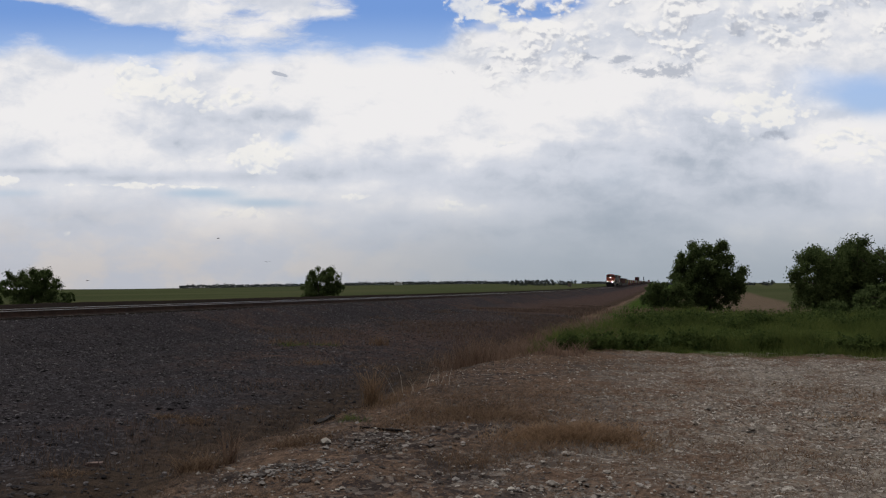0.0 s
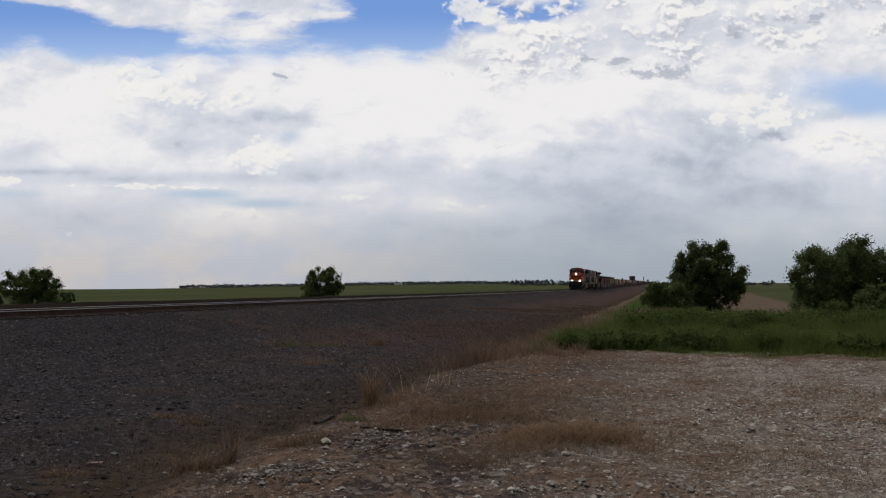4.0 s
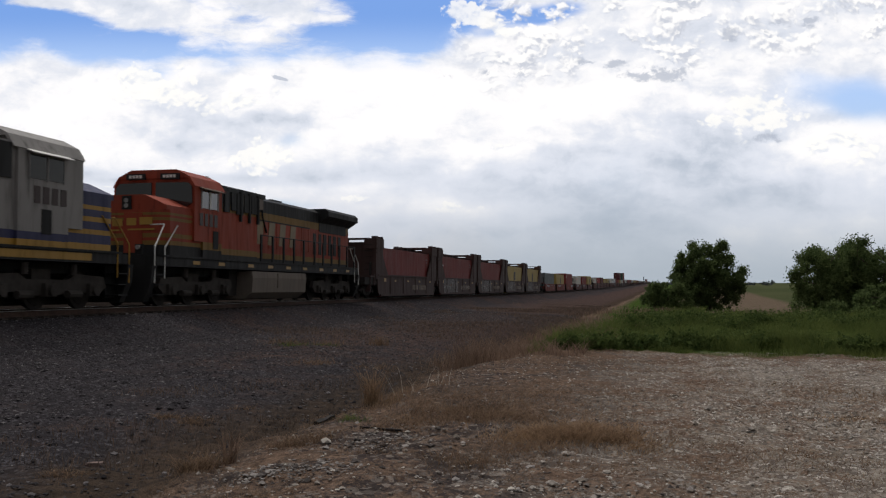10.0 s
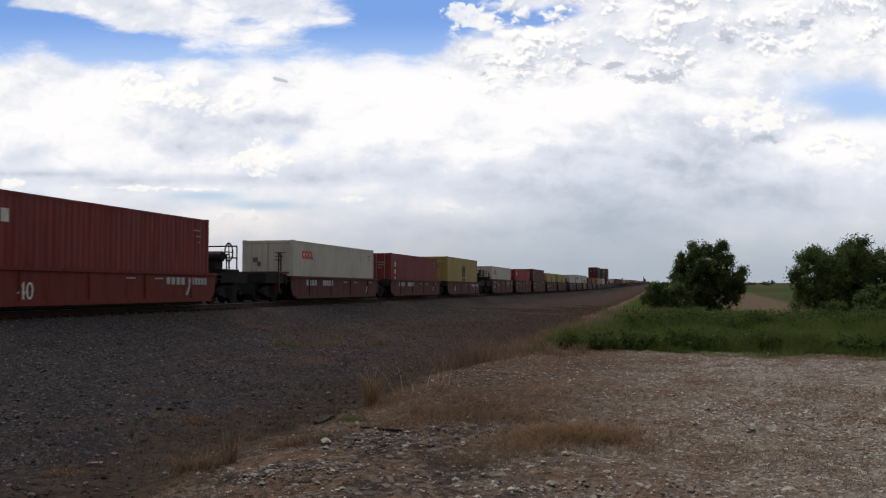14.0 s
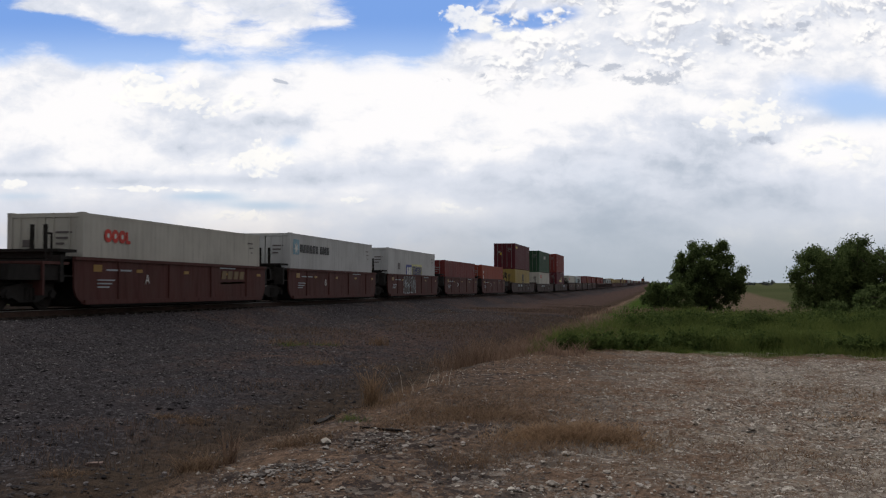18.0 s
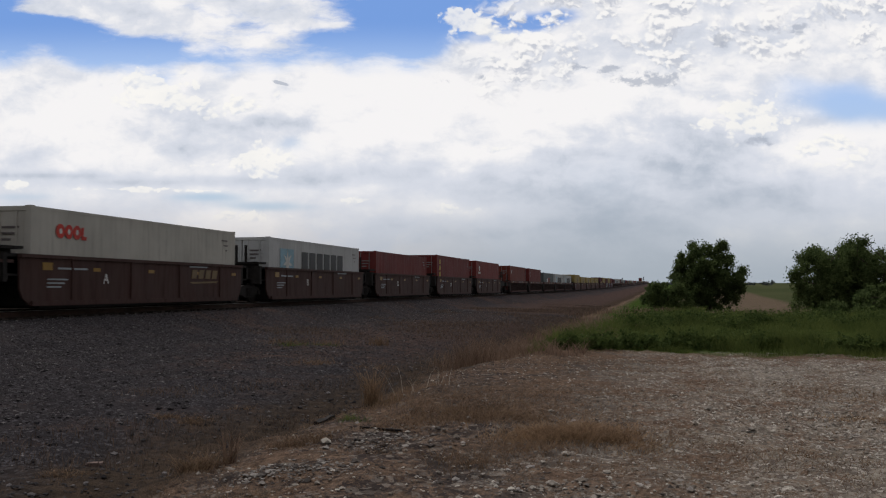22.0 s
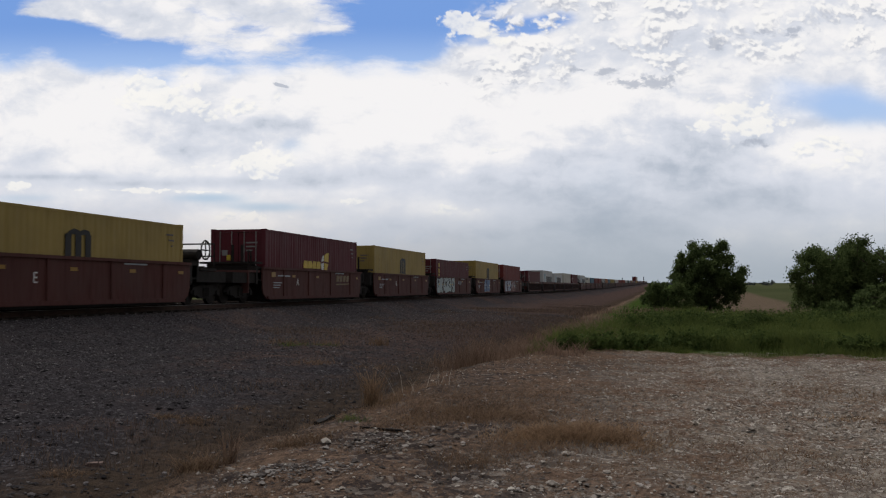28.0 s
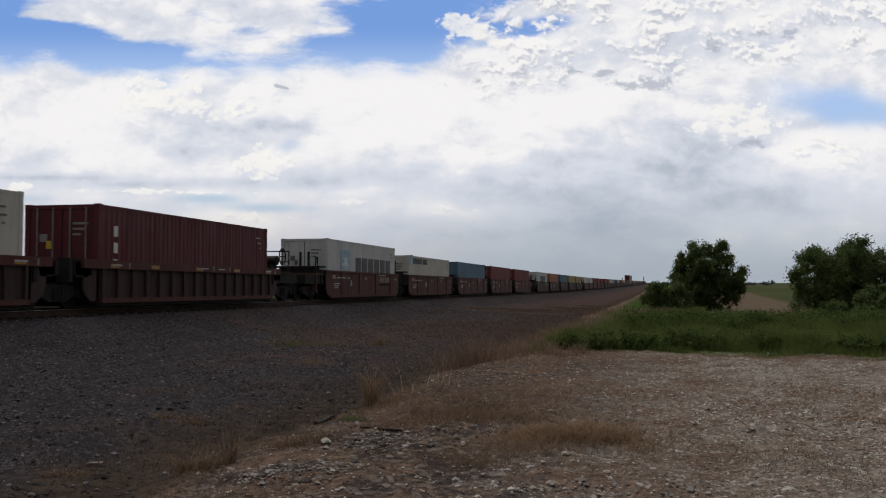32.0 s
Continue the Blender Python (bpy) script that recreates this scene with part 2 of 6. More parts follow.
# hollows washed out along the ditch: x, y, half widths, depth
HOLLOWS = ((-4.25, 10.55, 0.28, 0.62, 0.08), (-4.45, 6.3, 0.34, 0.75, 0.16), (-4.0, 13.2, 0.25, 0.8, 0.16), (-5.0, 37.0, 0.9, 11.0, 0.40), (-5.6, 9.0, 0.5, 0.7, 0.10), (-2.1, 9.35, 0.5, 0.16, 0.07))


def climb(y):
    """The land is level near the camera and rises gently from 170 m on, to a crest at 2.3 km."""
    y = np.minimum(np.asarray(y, float), 2300.0)
    return 0.0072 * 60.0 * np.logaddexp(0.0, (y - 170.0) / 60.0)


def smooth(v, lo, hi):
    k = np.clip((v - lo) / (hi - lo), 0, 1)
    return k * k * (3 - 2 * k)


def roll(x, y):
    return (0.5 * np.sin(x * 1.7 + 2.1 * np.sin(y * 0.83)) * np.sin(y * 1.31 + 1.3 * np.sin(x * 0.77)) + 0.35 * np.sin(x * 4.3 + y * 2.9) * np.sin(y * 3.7 - x * 1.9)
            + 0.2 * np.sin(x * 9.1 - y * 7.3) * np.sin(y * 8.7 + x * 5.1))


def land(x, y):
    x, y = np.asarray(x, float), np.asarray(y, float)
    side = smooth(x / np.maximum(np.abs(y), 1.0), -0.72, -0.16)
    rough = 0.05 * smooth(np.abs(x + 17.0), 2.2, 4.5) + 0.02
    wash = sum(d * np.exp(-((x - a) / ra) ** 2 - ((y - b) / rb) ** 2) for a, b, ra, rb, d in HOLLOWS)
    # the ditch wanders a little
    x = x + (0.30 * np.sin(0.8 * y + 0.5) + 0.17 * np.sin(2.3 * y)) * np.exp(-((x + 4.2) / 1.4) ** 2)
    return np.interp(x, CUT_X, CUT_Z) - wash + climb(y) * side + roll(x, y) * rough * np.clip(40.0 / (np.abs(y) + 20.0), 0.1, 1.0)


def steps(*legs):
    """Coordinates along legs of (from, to, step)."""
    return np.unique(np.concatenate([np.arange(a, b, s) for a, b, s in legs] + [np.array([legs[-1][1]])]))


gx = steps((-4800, -400, 200), (-400, -60, 20), (-60, -24, 2), (-24, -14, 0.3), (-14, 9, 0.11), (9, 40, 0.6), (40, 300, 20), (300, 4800, 250))
gy = steps((-1200, -60, 60), (-60, 2, 4), (2, 13, 0.08), (13, 30, 0.2), (30, 80, 0.7), (80, 300, 10), (300, 4800, 100))
GX, GY = np.meshgrid(gx, gy)
thing("ground", "gravel pad, dark ballast bank and green crop fields reaching the horizon", "ground", kind="structure",
      data=sheet("ground", GX, GY, land(GX, GY) + np.random.default_rng(2).normal(0, 0.008, GX.shape) * (np.abs(GX + 17) > 4.2) * (GY < 40), EARTH))


# ---- sky: a far bank of clouds that drifts away from the camera ----
def cloud_material():
    n = Nodes("clouds")
    uv = n.add("ShaderNodeUVMap").outputs[0]

    def painted(key):
        a = n.add("ShaderNodeAttribute")
        a.attribute_name = key
        return a.outputs["Fac"]

    def shifted(at, by):
        v = n.add("ShaderNodeVectorMath")
        n.put(at, v.inputs[0]), n.put(by, v.inputs[1])
        return v.outputs[0]

    def centred(v, gain):
        return n.math("MULTIPLY", n.math("SUBTRACT", v, 0.5), gain)

    def total(*terms):
        out = terms[0]
        for t in terms[1:]:
            out = n.math("ADD", out, t)
        return out

    cover, shade, puff, wisp, billow, crest, scud = (painted(k) for k in ("cover", "shade", "puff", "wisp", "billow", "crest", "scud"))
    warp = n.add("ShaderNodeVectorMath")
    warp.operation = "MULTIPLY_ADD"
    n.put(n.noise(uv, 1.0, 5, 0.6, 1), warp.inputs[0])
    warp.inputs[1].default_value, warp.inputs[2].default_value = (0.6, 0.36, 0.0), (0, 0, 0)
    n.put(shifted(uv, (-0.3, -0.18, 0.0)), warp.inputs[2])
    p = warp.outputs[0]
    # broad soft billows and fine lumps; each again a little towards the light, for its relief
    ps = n.scaled(p, (0.55, 0.95, 1.0))
    soft, soft2 = n.noise(ps, 1.25, 6, 0.55), n.noise(shifted(ps, (-0.08, -0.20, 0.0)), 1.25, 6, 0.55)
    pf = n.scaled(p, (0.9, 1.25, 1.0))
    fine, fine2 = n.noise(pf, 1.9, 9, 0.62), n.noise(shifted(pf, (-0.04, -0.11, 0.0)), 1.9, 9, 0.62)
    relief = n.math("SUBTRACT", soft, soft2)

    def lumpy(at):
        """Rounded heads with creases between them, at three sizes; about 0 on average."""
        out = 0.56
        for scale, weight in ((2.1, 0.55), (4.9, 0.34), (11.0, 0.20)):
            out = n.math("SUBTRACT", out, n.math("MULTIPLY", n.cells(at, scale, 0), weight))
        return out

    heads, heads2 = lumpy(pf), lumpy(shifted(pf, (-0.03, -0.09, 0.0)))
    lit = n.math("SUBTRACT", heads, heads2)
    turn = n.add("ShaderNodeMapping")
    n.put(p, turn.inputs[0])
    turn.inputs["Rotation"].default_value[2], turn.inputs["Scale"].default_value = radians(-15), (0.42, 1.5, 1.0)
    streak = n.noise(turn.outputs[0], 1.3, 9, 0.62)
    flat = n.noise(n.scaled(uv, (0.22, 1.2, 1.0)), 1.3, 5, 0.5)
    u, v, _ = n.xyz(uv)
    # blue above, paler towards the veil
    clear = n.mix(n.step(v, 0.1, 1.25), (0.185, 0.345, 0.73), n.mix(n.step(v, 1.2, 3.4), (0.40, 0.56, 0.86), (0.47, 0.60, 0.74)))
    body = n.step(total(cover, centred(soft, 0.5), n.math("MULTIPLY", centred(streak, 3.6), wisp)), 0.05, 0.95)
    calm = n.step(v, 1.9, 3.8, 1.0, 0.40)
    g = total(shade, centred(flat, 0.40), n.math("MULTIPLY", calm, total(centred(soft, 1.1), n.math("MULTIPLY", relief, -2.3), centred(fine, 1.0))))
    veil = n.mix(n.step(g, -0.05, 0.55), (0.915, 0.900, 0.905), (0.68, 0.71, 0.785))
    veil = n.mix(n.step(g, 0.45, 1.15), veil, (0.42, 0.475, 0.56))
    out = n.mix(body, clear, veil)
    # a field of white lumps with grey bases
    lump = total(heads, centred(fine, 0.9), centred(soft, 0.8))
    facing = n.step(total(lit, n.math("MULTIPLY", n.math("SUBTRACT", fine, fine2), 0.6), n.math("MULTIPLY", relief, 0.7)), -0.13, 0.10)
    lumps = n.mix(facing, (0.55, 0.575, 0.645), (0.93, 0.915, 0.905))
    out = n.mix(n.math("MULTIPLY", puff, n.step(lump, -0.14, 0.10, 0.05, 1.0)), out, lumps)
    # heaped cumulus, crisp and bright above, fading out below
    h = total(billow, n.math("MULTIPLY", heads, 1.5), centred(fine, 1.0), centred(soft, 0.9))
    top = n.mix(n.step(total(n.math("MULTIPLY", crest, 0.45), n.math("MULTIPLY", lit, 2.2), n.math("MULTIPLY", n.math("SUBTRACT", fine, fine2), 2.0)), -0.25, 0.50), (0.68, 0.715, 0.79), (0.945, 0.925, 0.885))
    out = n.mix(n.math("MULTIPLY", n.step(h, 0.26, 0.50), n.step(crest, 0.02, 0.45, 0.0, 0.78)), out, top)
    dark = n.step(total(scud, n.math("MULTIPLY", centred(fine, 7.0), n.step(scud, 0.0, 0.35))), 0.30, 0.95)
    out = n.mix(n.math("MULTIPLY", dark, 0.80), out, (0.44, 0.475, 0.555))
    haze = n.mix(n.step(soft, 0.40, 0.62), (0.485, 0.505, 0.565), (0.585, 0.545, 0.525))
    low = n.mix(n.step(u, 3.0, 10.5), haze, (0.35, 0.40, 0.455))
    out = n.mix(n.step(v, 3.0, 5.0, 0.0, 0.90), out, low)
    n.bsdf.inputs["Base Color"].default_value = (0, 0, 0, 1)
    n.bsdf.inputs["Specular IOR Level"].default_value = 0.0
    n.put(out, n.bsdf.inputs["Emission Color"])
    n.bsdf.inputs["Emission Strength"].default_value = 0.905
    return n.done(None, 1.0)


# broad masses in hundredths of the view: centre u, v, half widths, weight
CLEAR = ((9.45, 0.14, 0.65, 0.20, -1.25), (9.0, 0.42, 0.4, 0.08, -0.4), (15.3, 1.72, 1.15, 0.34, -0.95), (15.1, 1.35, 0.7, 0.22, -0.45), (5.1, 2.5, 0.35, 0.2, -0.45), (10.9, 3.2, 1.2, 0.4, -0.2), (2.9, 1.25, 0.5, 0.14, -0.35), (1.0, 0.0, 1.5, 0.13, 0.75), (2.2, 0.22, 0.8, 0.14, 0.5), (7.3, 0.12, 0.25, 0.05, 0.4), (5.9, 0.15, 0.25, 0.06, 0.5))
GREYS = ((11.2, 3.9, 1.3, 1.1, 0.55), (12.1, 3.2, 0.9, 0.5, -0.2), (4.4, 2.12, 1.0, 0.13, 0.50), (3.3, 2.4, 1.0, 0.28, 0.45), (12.4, 2.5, 1.3, 0.5, 0.50), (0.2, 2.75, 0.7, 0.2, 0.35), (6.3, 3.05, 1.6, 0.20, 0.42),
         (12.8, 0.7, 2.4, 0.25, 0.22), (8.6, 3.3, 1.6, 0.3, 0.25), (13.6, 3.4, 2.0, 0.5, 0.42), (13.75, 2.4, 0.4, 0.12, 0.55), (9.6, 3.4, 1.2, 0.5, 0.30), (1.0, 3.9, 2.0, 0.4, 0.32), (7.6, 4.2, 2.0, 0.4, 0.35), (3.0, 1.75, 0.5, 0.25, 0.3))
WHITES = ((6.6, 1.5, 2.4, 0.55, -0.42), (1.0, 2.0, 1.3, 0.6, -0.40), (2.6, 1.45, 0.8, 0.25, -0.35), (10.0, 1.9, 2.0, 0.5, -0.30), (12.5, 1.5, 1.6, 0.25, -0.3), (14.9, 2.6, 0.8, 0.35, -0.45), (8.3, 3.62, 1.1, 0.2, -0.30), (4.3, 3.95, 1.0, 0.28, -0.30), (7.0, 2.4, 1.2, 0.3, -0.2), (2.3, 2.75, 0.9, 0.2, -0.3))
# long level bands: greys, and slots of blue
BANDS = ((0.7, 3.03, 1.4, 0.07, 0.50), (3.0, 3.16, 2.2, 0.08, 0.42), (4.0, 3.08, 0.9, 0.06, 0.25))
SLOTS = ((3.6, 3.42, 0.8, 0.10, -0.75), (4.7, 3.60, 0.9, 0.11, -0.85), (0.2, 3.42, 0.7, 0.09, -0.5))
HEAPS = ((2.35, 1.42, 0.62, 0.28, 0.85), (3.0, 1.62, 0.5, 0.22, 0.6), (4.2, 1.78, 0.6, 0.22, 0.7), (4.62, 2.78, 0.42, 0.40, 0.95), (3.7, 2.85, 0.6, 0.16, 0.55), (13.6, 1.95, 0.52, 0.30, 0.95), (12.85, 2.05, 0.35, 0.18, 0.6), (13.0, 1.8, 0.2, 0.15, 0.5), (6.25, 3.5, 0.30, 0.09, 0.75), (8.0, 3.62, 0.5, 0.12, 0.5),
         (0.1, 3.2, 0.42, 0.09, 0.7), (8.35, 0.18, 0.34, 0.24, 0.95), (8.9, 0.42, 0.34, 0.2, 0.7), (4.3, 3.78, 0.6, 0.10, 0.5), (1.2, 4.15, 0.10, 0.10, 0.6), (8.2, 2.7, 0.35, 0.16, 0.45), (9.1, 2.6, 0.3, 0.16, 0.4), (14.8, 2.45, 0.8, 0.22, 0.6), (15.2, 2.8, 0.4, 0.2, 0.4))
SILVER_LINE = ((2.3, 3.27, 0.9, 0.028, 1.0), (3.5, 3.32, 0.9, 0.026, 1.0))
SCUD = ((11.95, 1.20, 0.34, 0.15, 1.25), (11.35, 1.27, 0.26, 0.12, 1.15), (8.0, 1.30, 0.22, 0.06, 0.5), (10.75, 1.02, 0.4, 0.12, 0.75), (9.1, 1.2, 0.5, 0.14, 0.6), (12.9, 0.5, 0.8, 0.14, 0.6),
        (14.4, 0.3, 0.7, 0.12, 0.5), (13.75, 2.40, 0.3, 0.09, 0.5), (3.7, 2.87, 0.12, 0.05, 0.4))


def masses(u, v, rows):
    return sum(w * np.exp(-((u - a) / ra) ** 2 - ((v - b) / rb) ** 2) for a, b, ra, rb, w in rows)


def cloud_bank():
    # a leaning sheet: 4.4 km off at the horizon, nearer overhead
    F, CX, CY = 16.90, 7.84, 4.41
    u, v = np.meshgrid(np.linspace(-9, 25, 420), np.concatenate([np.linspace(-3.4, 5.2, 260), np.array([5.6, 6.2])]))
    tilt, turn = radians(TILT), radians(TURN)
    dx, up = (u - CX) / F, (CY - v) / F
    fwd, rise = cos(tilt) - up * sin(tilt), sin(tilt) + up * cos(tilt)
    reach = 4400.0 / (fwd + 2.2 * np.maximum(rise, 0.0) + 0.12 * dx * dx)
    X = (dx * cos(turn) - fwd * sin(turn)) * reach
    Y = (dx * sin(turn) + fwd * cos(turn)) * reach
    me = sheet("cloud_bank", X, Y, 1.5 + rise * reach, cloud_material())
    uv = me.uv_layers.new(name="sky")
    loops = np.empty(len(me.loops), np.int32)
    me.loops.foreach_get("vertex_index", loops)
    flat = np.stack([u.ravel(), v.ravel()], -1)[loops]
    uv.data.foreach_set("uv", flat.astype(np.float32).ravel())
    # uneven outlines for the masses
    su = u + 0.22 * np.sin(2.1 * v + 1.3 * np.sin(1.7 * u)) + 0.12 * np.sin(4.3 * v + 2.9 * u)
    sv = v + 0.07 * np.sin(1.9 * u + 1.1 * np.sin(2.3 * v)) + 0.04 * np.sin(5.1 * u - 2.0 * v)
    # blue above the veil's edge, crossed by slanting cirrus
    # a fan of cirrus that narrows downwards
    fan = np.clip(2.6 - 2.0 * v, 0.35, 3.6)
    cirrus = 1.30 * np.exp(-((su - 3.55 - v) / fan) ** 4) * (1 - smooth(v, 0.55, 0.95))
    blue = (1 - smooth(sv + 0.10 * np.sin(1.3 * u + 0.6), 0.48, 1.34)) * (1 - smooth(su + 1.0 * v, 8.3, 9.4))
    cover = 1.0 - 1.35 * blue + cirrus * blue + masses(su, sv, CLEAR) + masses(u, v, SLOTS)
    shade = 0.27 + 0.10 * smooth(v, 2.4, 4.0) - 0.07 * np.exp(-((u - 6.5) / 3.0) ** 2) + masses(su, sv, GREYS) + masses(su, sv, WHITES) + masses(u, v, BANDS)
    puff = 0.95 * smooth(su + 0.5 * sv, 8.2, 9.6) * smooth(-sv - 0.10 * (su - 11.0), -1.55, -0.95)
    wisp = 0.85 * np.sqrt(blue)
    billow = masses(u, v, HEAPS) + masses(u, v, SILVER_LINE)
    scud = masses(u, v, SCUD) + 0.40 * np.exp(-((u - 4.9) / 0.22) ** 2 - ((v - 1.30 - 0.25 * (u - 4.9)) / 0.035) ** 2)
    crest = sum(w * np.exp(-((u - a) / (1.5 * ra)) ** 2 - ((v - b + 0.3 * rb) / (1.3 * rb)) ** 2) for a, b, ra, rb, w in HEAPS + SILVER_LINE)
    for key, value in (("cover", cover), ("shade", shade), ("puff", puff), ("wisp", wisp), ("billow", billow), ("crest", crest), ("scud", scud)):
        me.attributes.new(key, "FLOAT", "POINT").data.foreach_set("value", value.astype(np.float32).ravel())
    return thing("backdrop_clouds", "bright layered cumulus clouds with blue gaps and far rain", "sky", kind="structure", data=me)


CLOUDS = cloud_bank()


# ---- the railway track ----
def follow(name, xs_zs, ys, material):
    """A bar of constant section that follows the track's grade."""
    m = len(xs_zs)
    V = np.array([(x, y, z + float(climb(y))) for y in ys for x, z in xs_zs])
    F = np.array([(i * m + j, i * m + (j + 1) % m, (i + 1) * m + (j + 1) % m, (i + 1) * m + j) for i in range(len(ys) - 1) for j in range(m)])
    return arrays(name, V, F, material)


TRACK = thing("railroad_track", "single track of worn steel rails on dark wooden ties", "railroad track", kind="structure")
ALONG = steps((-900, -60, 60), (-60, 100, 20), (100, 500, 20), (500, 2400, 60))
for s in (-1, 1):
    c = TRACK_X + s * 0.755
    rail = part("rail", follow("rail", [(c - 0.07, 0.735), (c - 0.07, 0.75), (c - 0.012, 0.765), (c - 0.012, 0.86), (c - 0.036, 0.87), (c - 0.036, 0.893),
                                        (c + 0.036, 0.893), (c + 0.036, 0.87), (c + 0.012, 0.86), (c + 0.012, 0.765), (c + 0.07, 0.75), (c + 0.07, 0.735)], ALONG, RUST), None, TRACK, "rusted steel rail")
    part("rail_head", follow("rail_head", [(c - 0.038, 0.884), (c - 0.038, 0.895), (c - 0.030, 0.900), (c + 0.030, 0.900), (c + 0.038, 0.895), (c + 0.038, 0.884)], ALONG, STEEL), None, rail, "polished running surface")

# ---- end of base ----

# ---- train: paints ----
BLACK = paint("black_paint", (0.013, 0.013, 0.014), 0.6, 0.3)
ORANGE = paint("orange_paint", (0.43, 0.066, 0.021), 0.5, 0.75)
YELLOW = paint("yellow_paint", (0.42, 0.24, 0.045), 0.5, 0.85)
PALE = paint("pale_grey_paint", (0.30, 0.285, 0.275), 0.55, 1.0, (0.10, 0.075, 0.055), 0.8)
FADED = paint("faded_orange_paint", (0.29, 0.046, 0.020), 0.6, 0.9)
GOLD = paint("dirty_gold_paint", (0.22, 0.125, 0.030), 0.6, 0.95)
NAVY = paint("navy_paint", (0.040, 0.042, 0.105), 0.5, 0.5)
TANK = paint("dusty_tank_paint", (0.19, 0.16, 0.135), 0.7, 0.5)
TRUCK = plain("dusty_truck_steel", (0.046, 0.040, 0.036), 0.9, 0.1, 3.0, 0.45)
BROWNED = plain("browned_stanchion", (0.105, 0.066, 0.046), 0.8, 0.0, 3.0, 0.35)
GRIMY = plain("grimy_steel", (0.028, 0.025, 0.024), 0.85, 0.2)
WHEEL = plain("wheel_steel", (0.030, 0.025, 0.023), 0.8, 0.3)
TREAD = plain("wheel_tread", (0.35, 0.33, 0.31), 0.35, 0.9)
WHITE = paint("white_paint", (0.74, 0.73, 0.70), 0.55, 0.35)
LAMP = glow("lit_headlight", (1.0, 0.93, 0.85), 90.0)
GLASSY = Nodes("dark_window")
GLASS = GLASSY.done((0.012, 0.013, 0.015), 0.08)
GLASSY.bsdf.inputs["Specular IOR Level"].default_value = 0.6
REFLECTOR = plain("yellow_reflector", (0.36, 0.20, 0.03), 0.4, 0.0, 6, 0.1, 0)

COLOURS = {
    "red": (0.190, 0.026, 0.024), "brick": (0.235, 0.034, 0.030), "clay": (0.205, 0.040, 0.027), "rust": (0.34, 0.066, 0.035), "maroon": (0.115, 0.018, 0.026), "wine": (0.12, 0.015, 0.026),
    "yellow": (0.43, 0.315, 0.095), "grey": (0.150, 0.170, 0.178), "silver": (0.62, 0.63, 0.64), "white": (0.62, 0.60, 0.545), "green": (0.028, 0.085, 0.045),
    "blue": (0.10, 0.20, 0.29), "tan": (0.42, 0.17, 0.08), "bright_red": (0.34, 0.022, 0.02)}
WORDS = {"red": "red", "brick": "brick-red", "clay": "dull clay-red", "rust": "faded orange-red", "maroon": "dark maroon", "wine": "wine-red", "yellow": "mustard-yellow", "grey": "slate-grey",
         "silver": "silver-grey", "white": "off-white", "green": "dark green", "blue": "steel-blue", "tan": "tan-orange", "bright_red": "bright red"}
BOX_PAINT = {k: paint(k + "_container_paint", c, 0.55, 0.4) for k, c in COLOURS.items()}
# the darkest brown paints sooty cars and stands in for recess shade
CAR_COLOURS = {"coral": (0.205, 0.038, 0.028), "plum": (0.125, 0.038, 0.038), "oxide": (0.108, 0.036, 0.031), "cocoa": (0.080, 0.038, 0.032), "soot_and_shade": (0.062, 0.034, 0.031)}
CAR_WORDS = {"coral": "faded coral-red", "plum": "dull maroon", "oxide": "oxide-red", "cocoa": "dark brown", "soot_and_shade": "sooty dark brown"}
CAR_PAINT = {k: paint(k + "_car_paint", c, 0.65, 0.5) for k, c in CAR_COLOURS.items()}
INKS = {k: plain(k + "_marking", c, 0.5, 0.0, 5, 0.2, 0) for k, c in {
    "white": (0.72, 0.72, 0.70), "black": (0.014, 0.014, 0.017), "red": (0.62, 0.045, 0.03), "sky": (0.27, 0.46, 0.58), "yellow": (0.66, 0.47, 0.05),
    "blue": (0.035, 0.055, 0.30), "lemon": (0.62, 0.60, 0.25), "gold": (0.34, 0.24, 0.06), "pale": (0.42, 0.46, 0.50), "purple": (0.06, 0.06, 0.16), "dusky": (0.15, 0.13, 0.13), "tan": (0.17, 0.12, 0.085), "rusty": (0.16, 0.035, 0.022), "umber": (0.040, 0.022, 0.020), "chalk": (0.26, 0.245, 0.24), "dull_gold": (0.19, 0.125, 0.05), "ember": (0.40, 0.075, 0.032), "mint": (0.44, 0.52, 0.53), "cloud": (0.40, 0.44, 0.54), "azure": (0.07, 0.16, 0.36)}.items()}

# ---- containers ----
LONG, HALF = 12.19, 1.22


def corrugated(lo, hi, base, depth, z0, z1, along="y", pitch=0.278, inward=-1):
    """A wall of trapezoid ribs at x = base (or at y = base)."""
    bm = fresh()
    count = round((hi - lo) / pitch)
    p = (hi - lo) / count
    pts = []
    for i in range(count):
        a = lo + i * p
        pts += [(a, 0.0), (a + 0.30 * p, 0.0), (a + 0.50 * p, 1.0), (a + 0.80 * p, 1.0)]
    pts.append((hi, 0.0))
    pairs = []
    for s, d in pts:
        w = base + inward * depth * d
        q = (w, s) if along == "y" else (s, w)
        pairs.append((bm.verts.new((*q, z0)), bm.verts.new((*q, z1))))
    for (a, b), (c, d) in zip(pairs, pairs[1:]):
        bm.faces.new((a, c, d, b))
    return bm


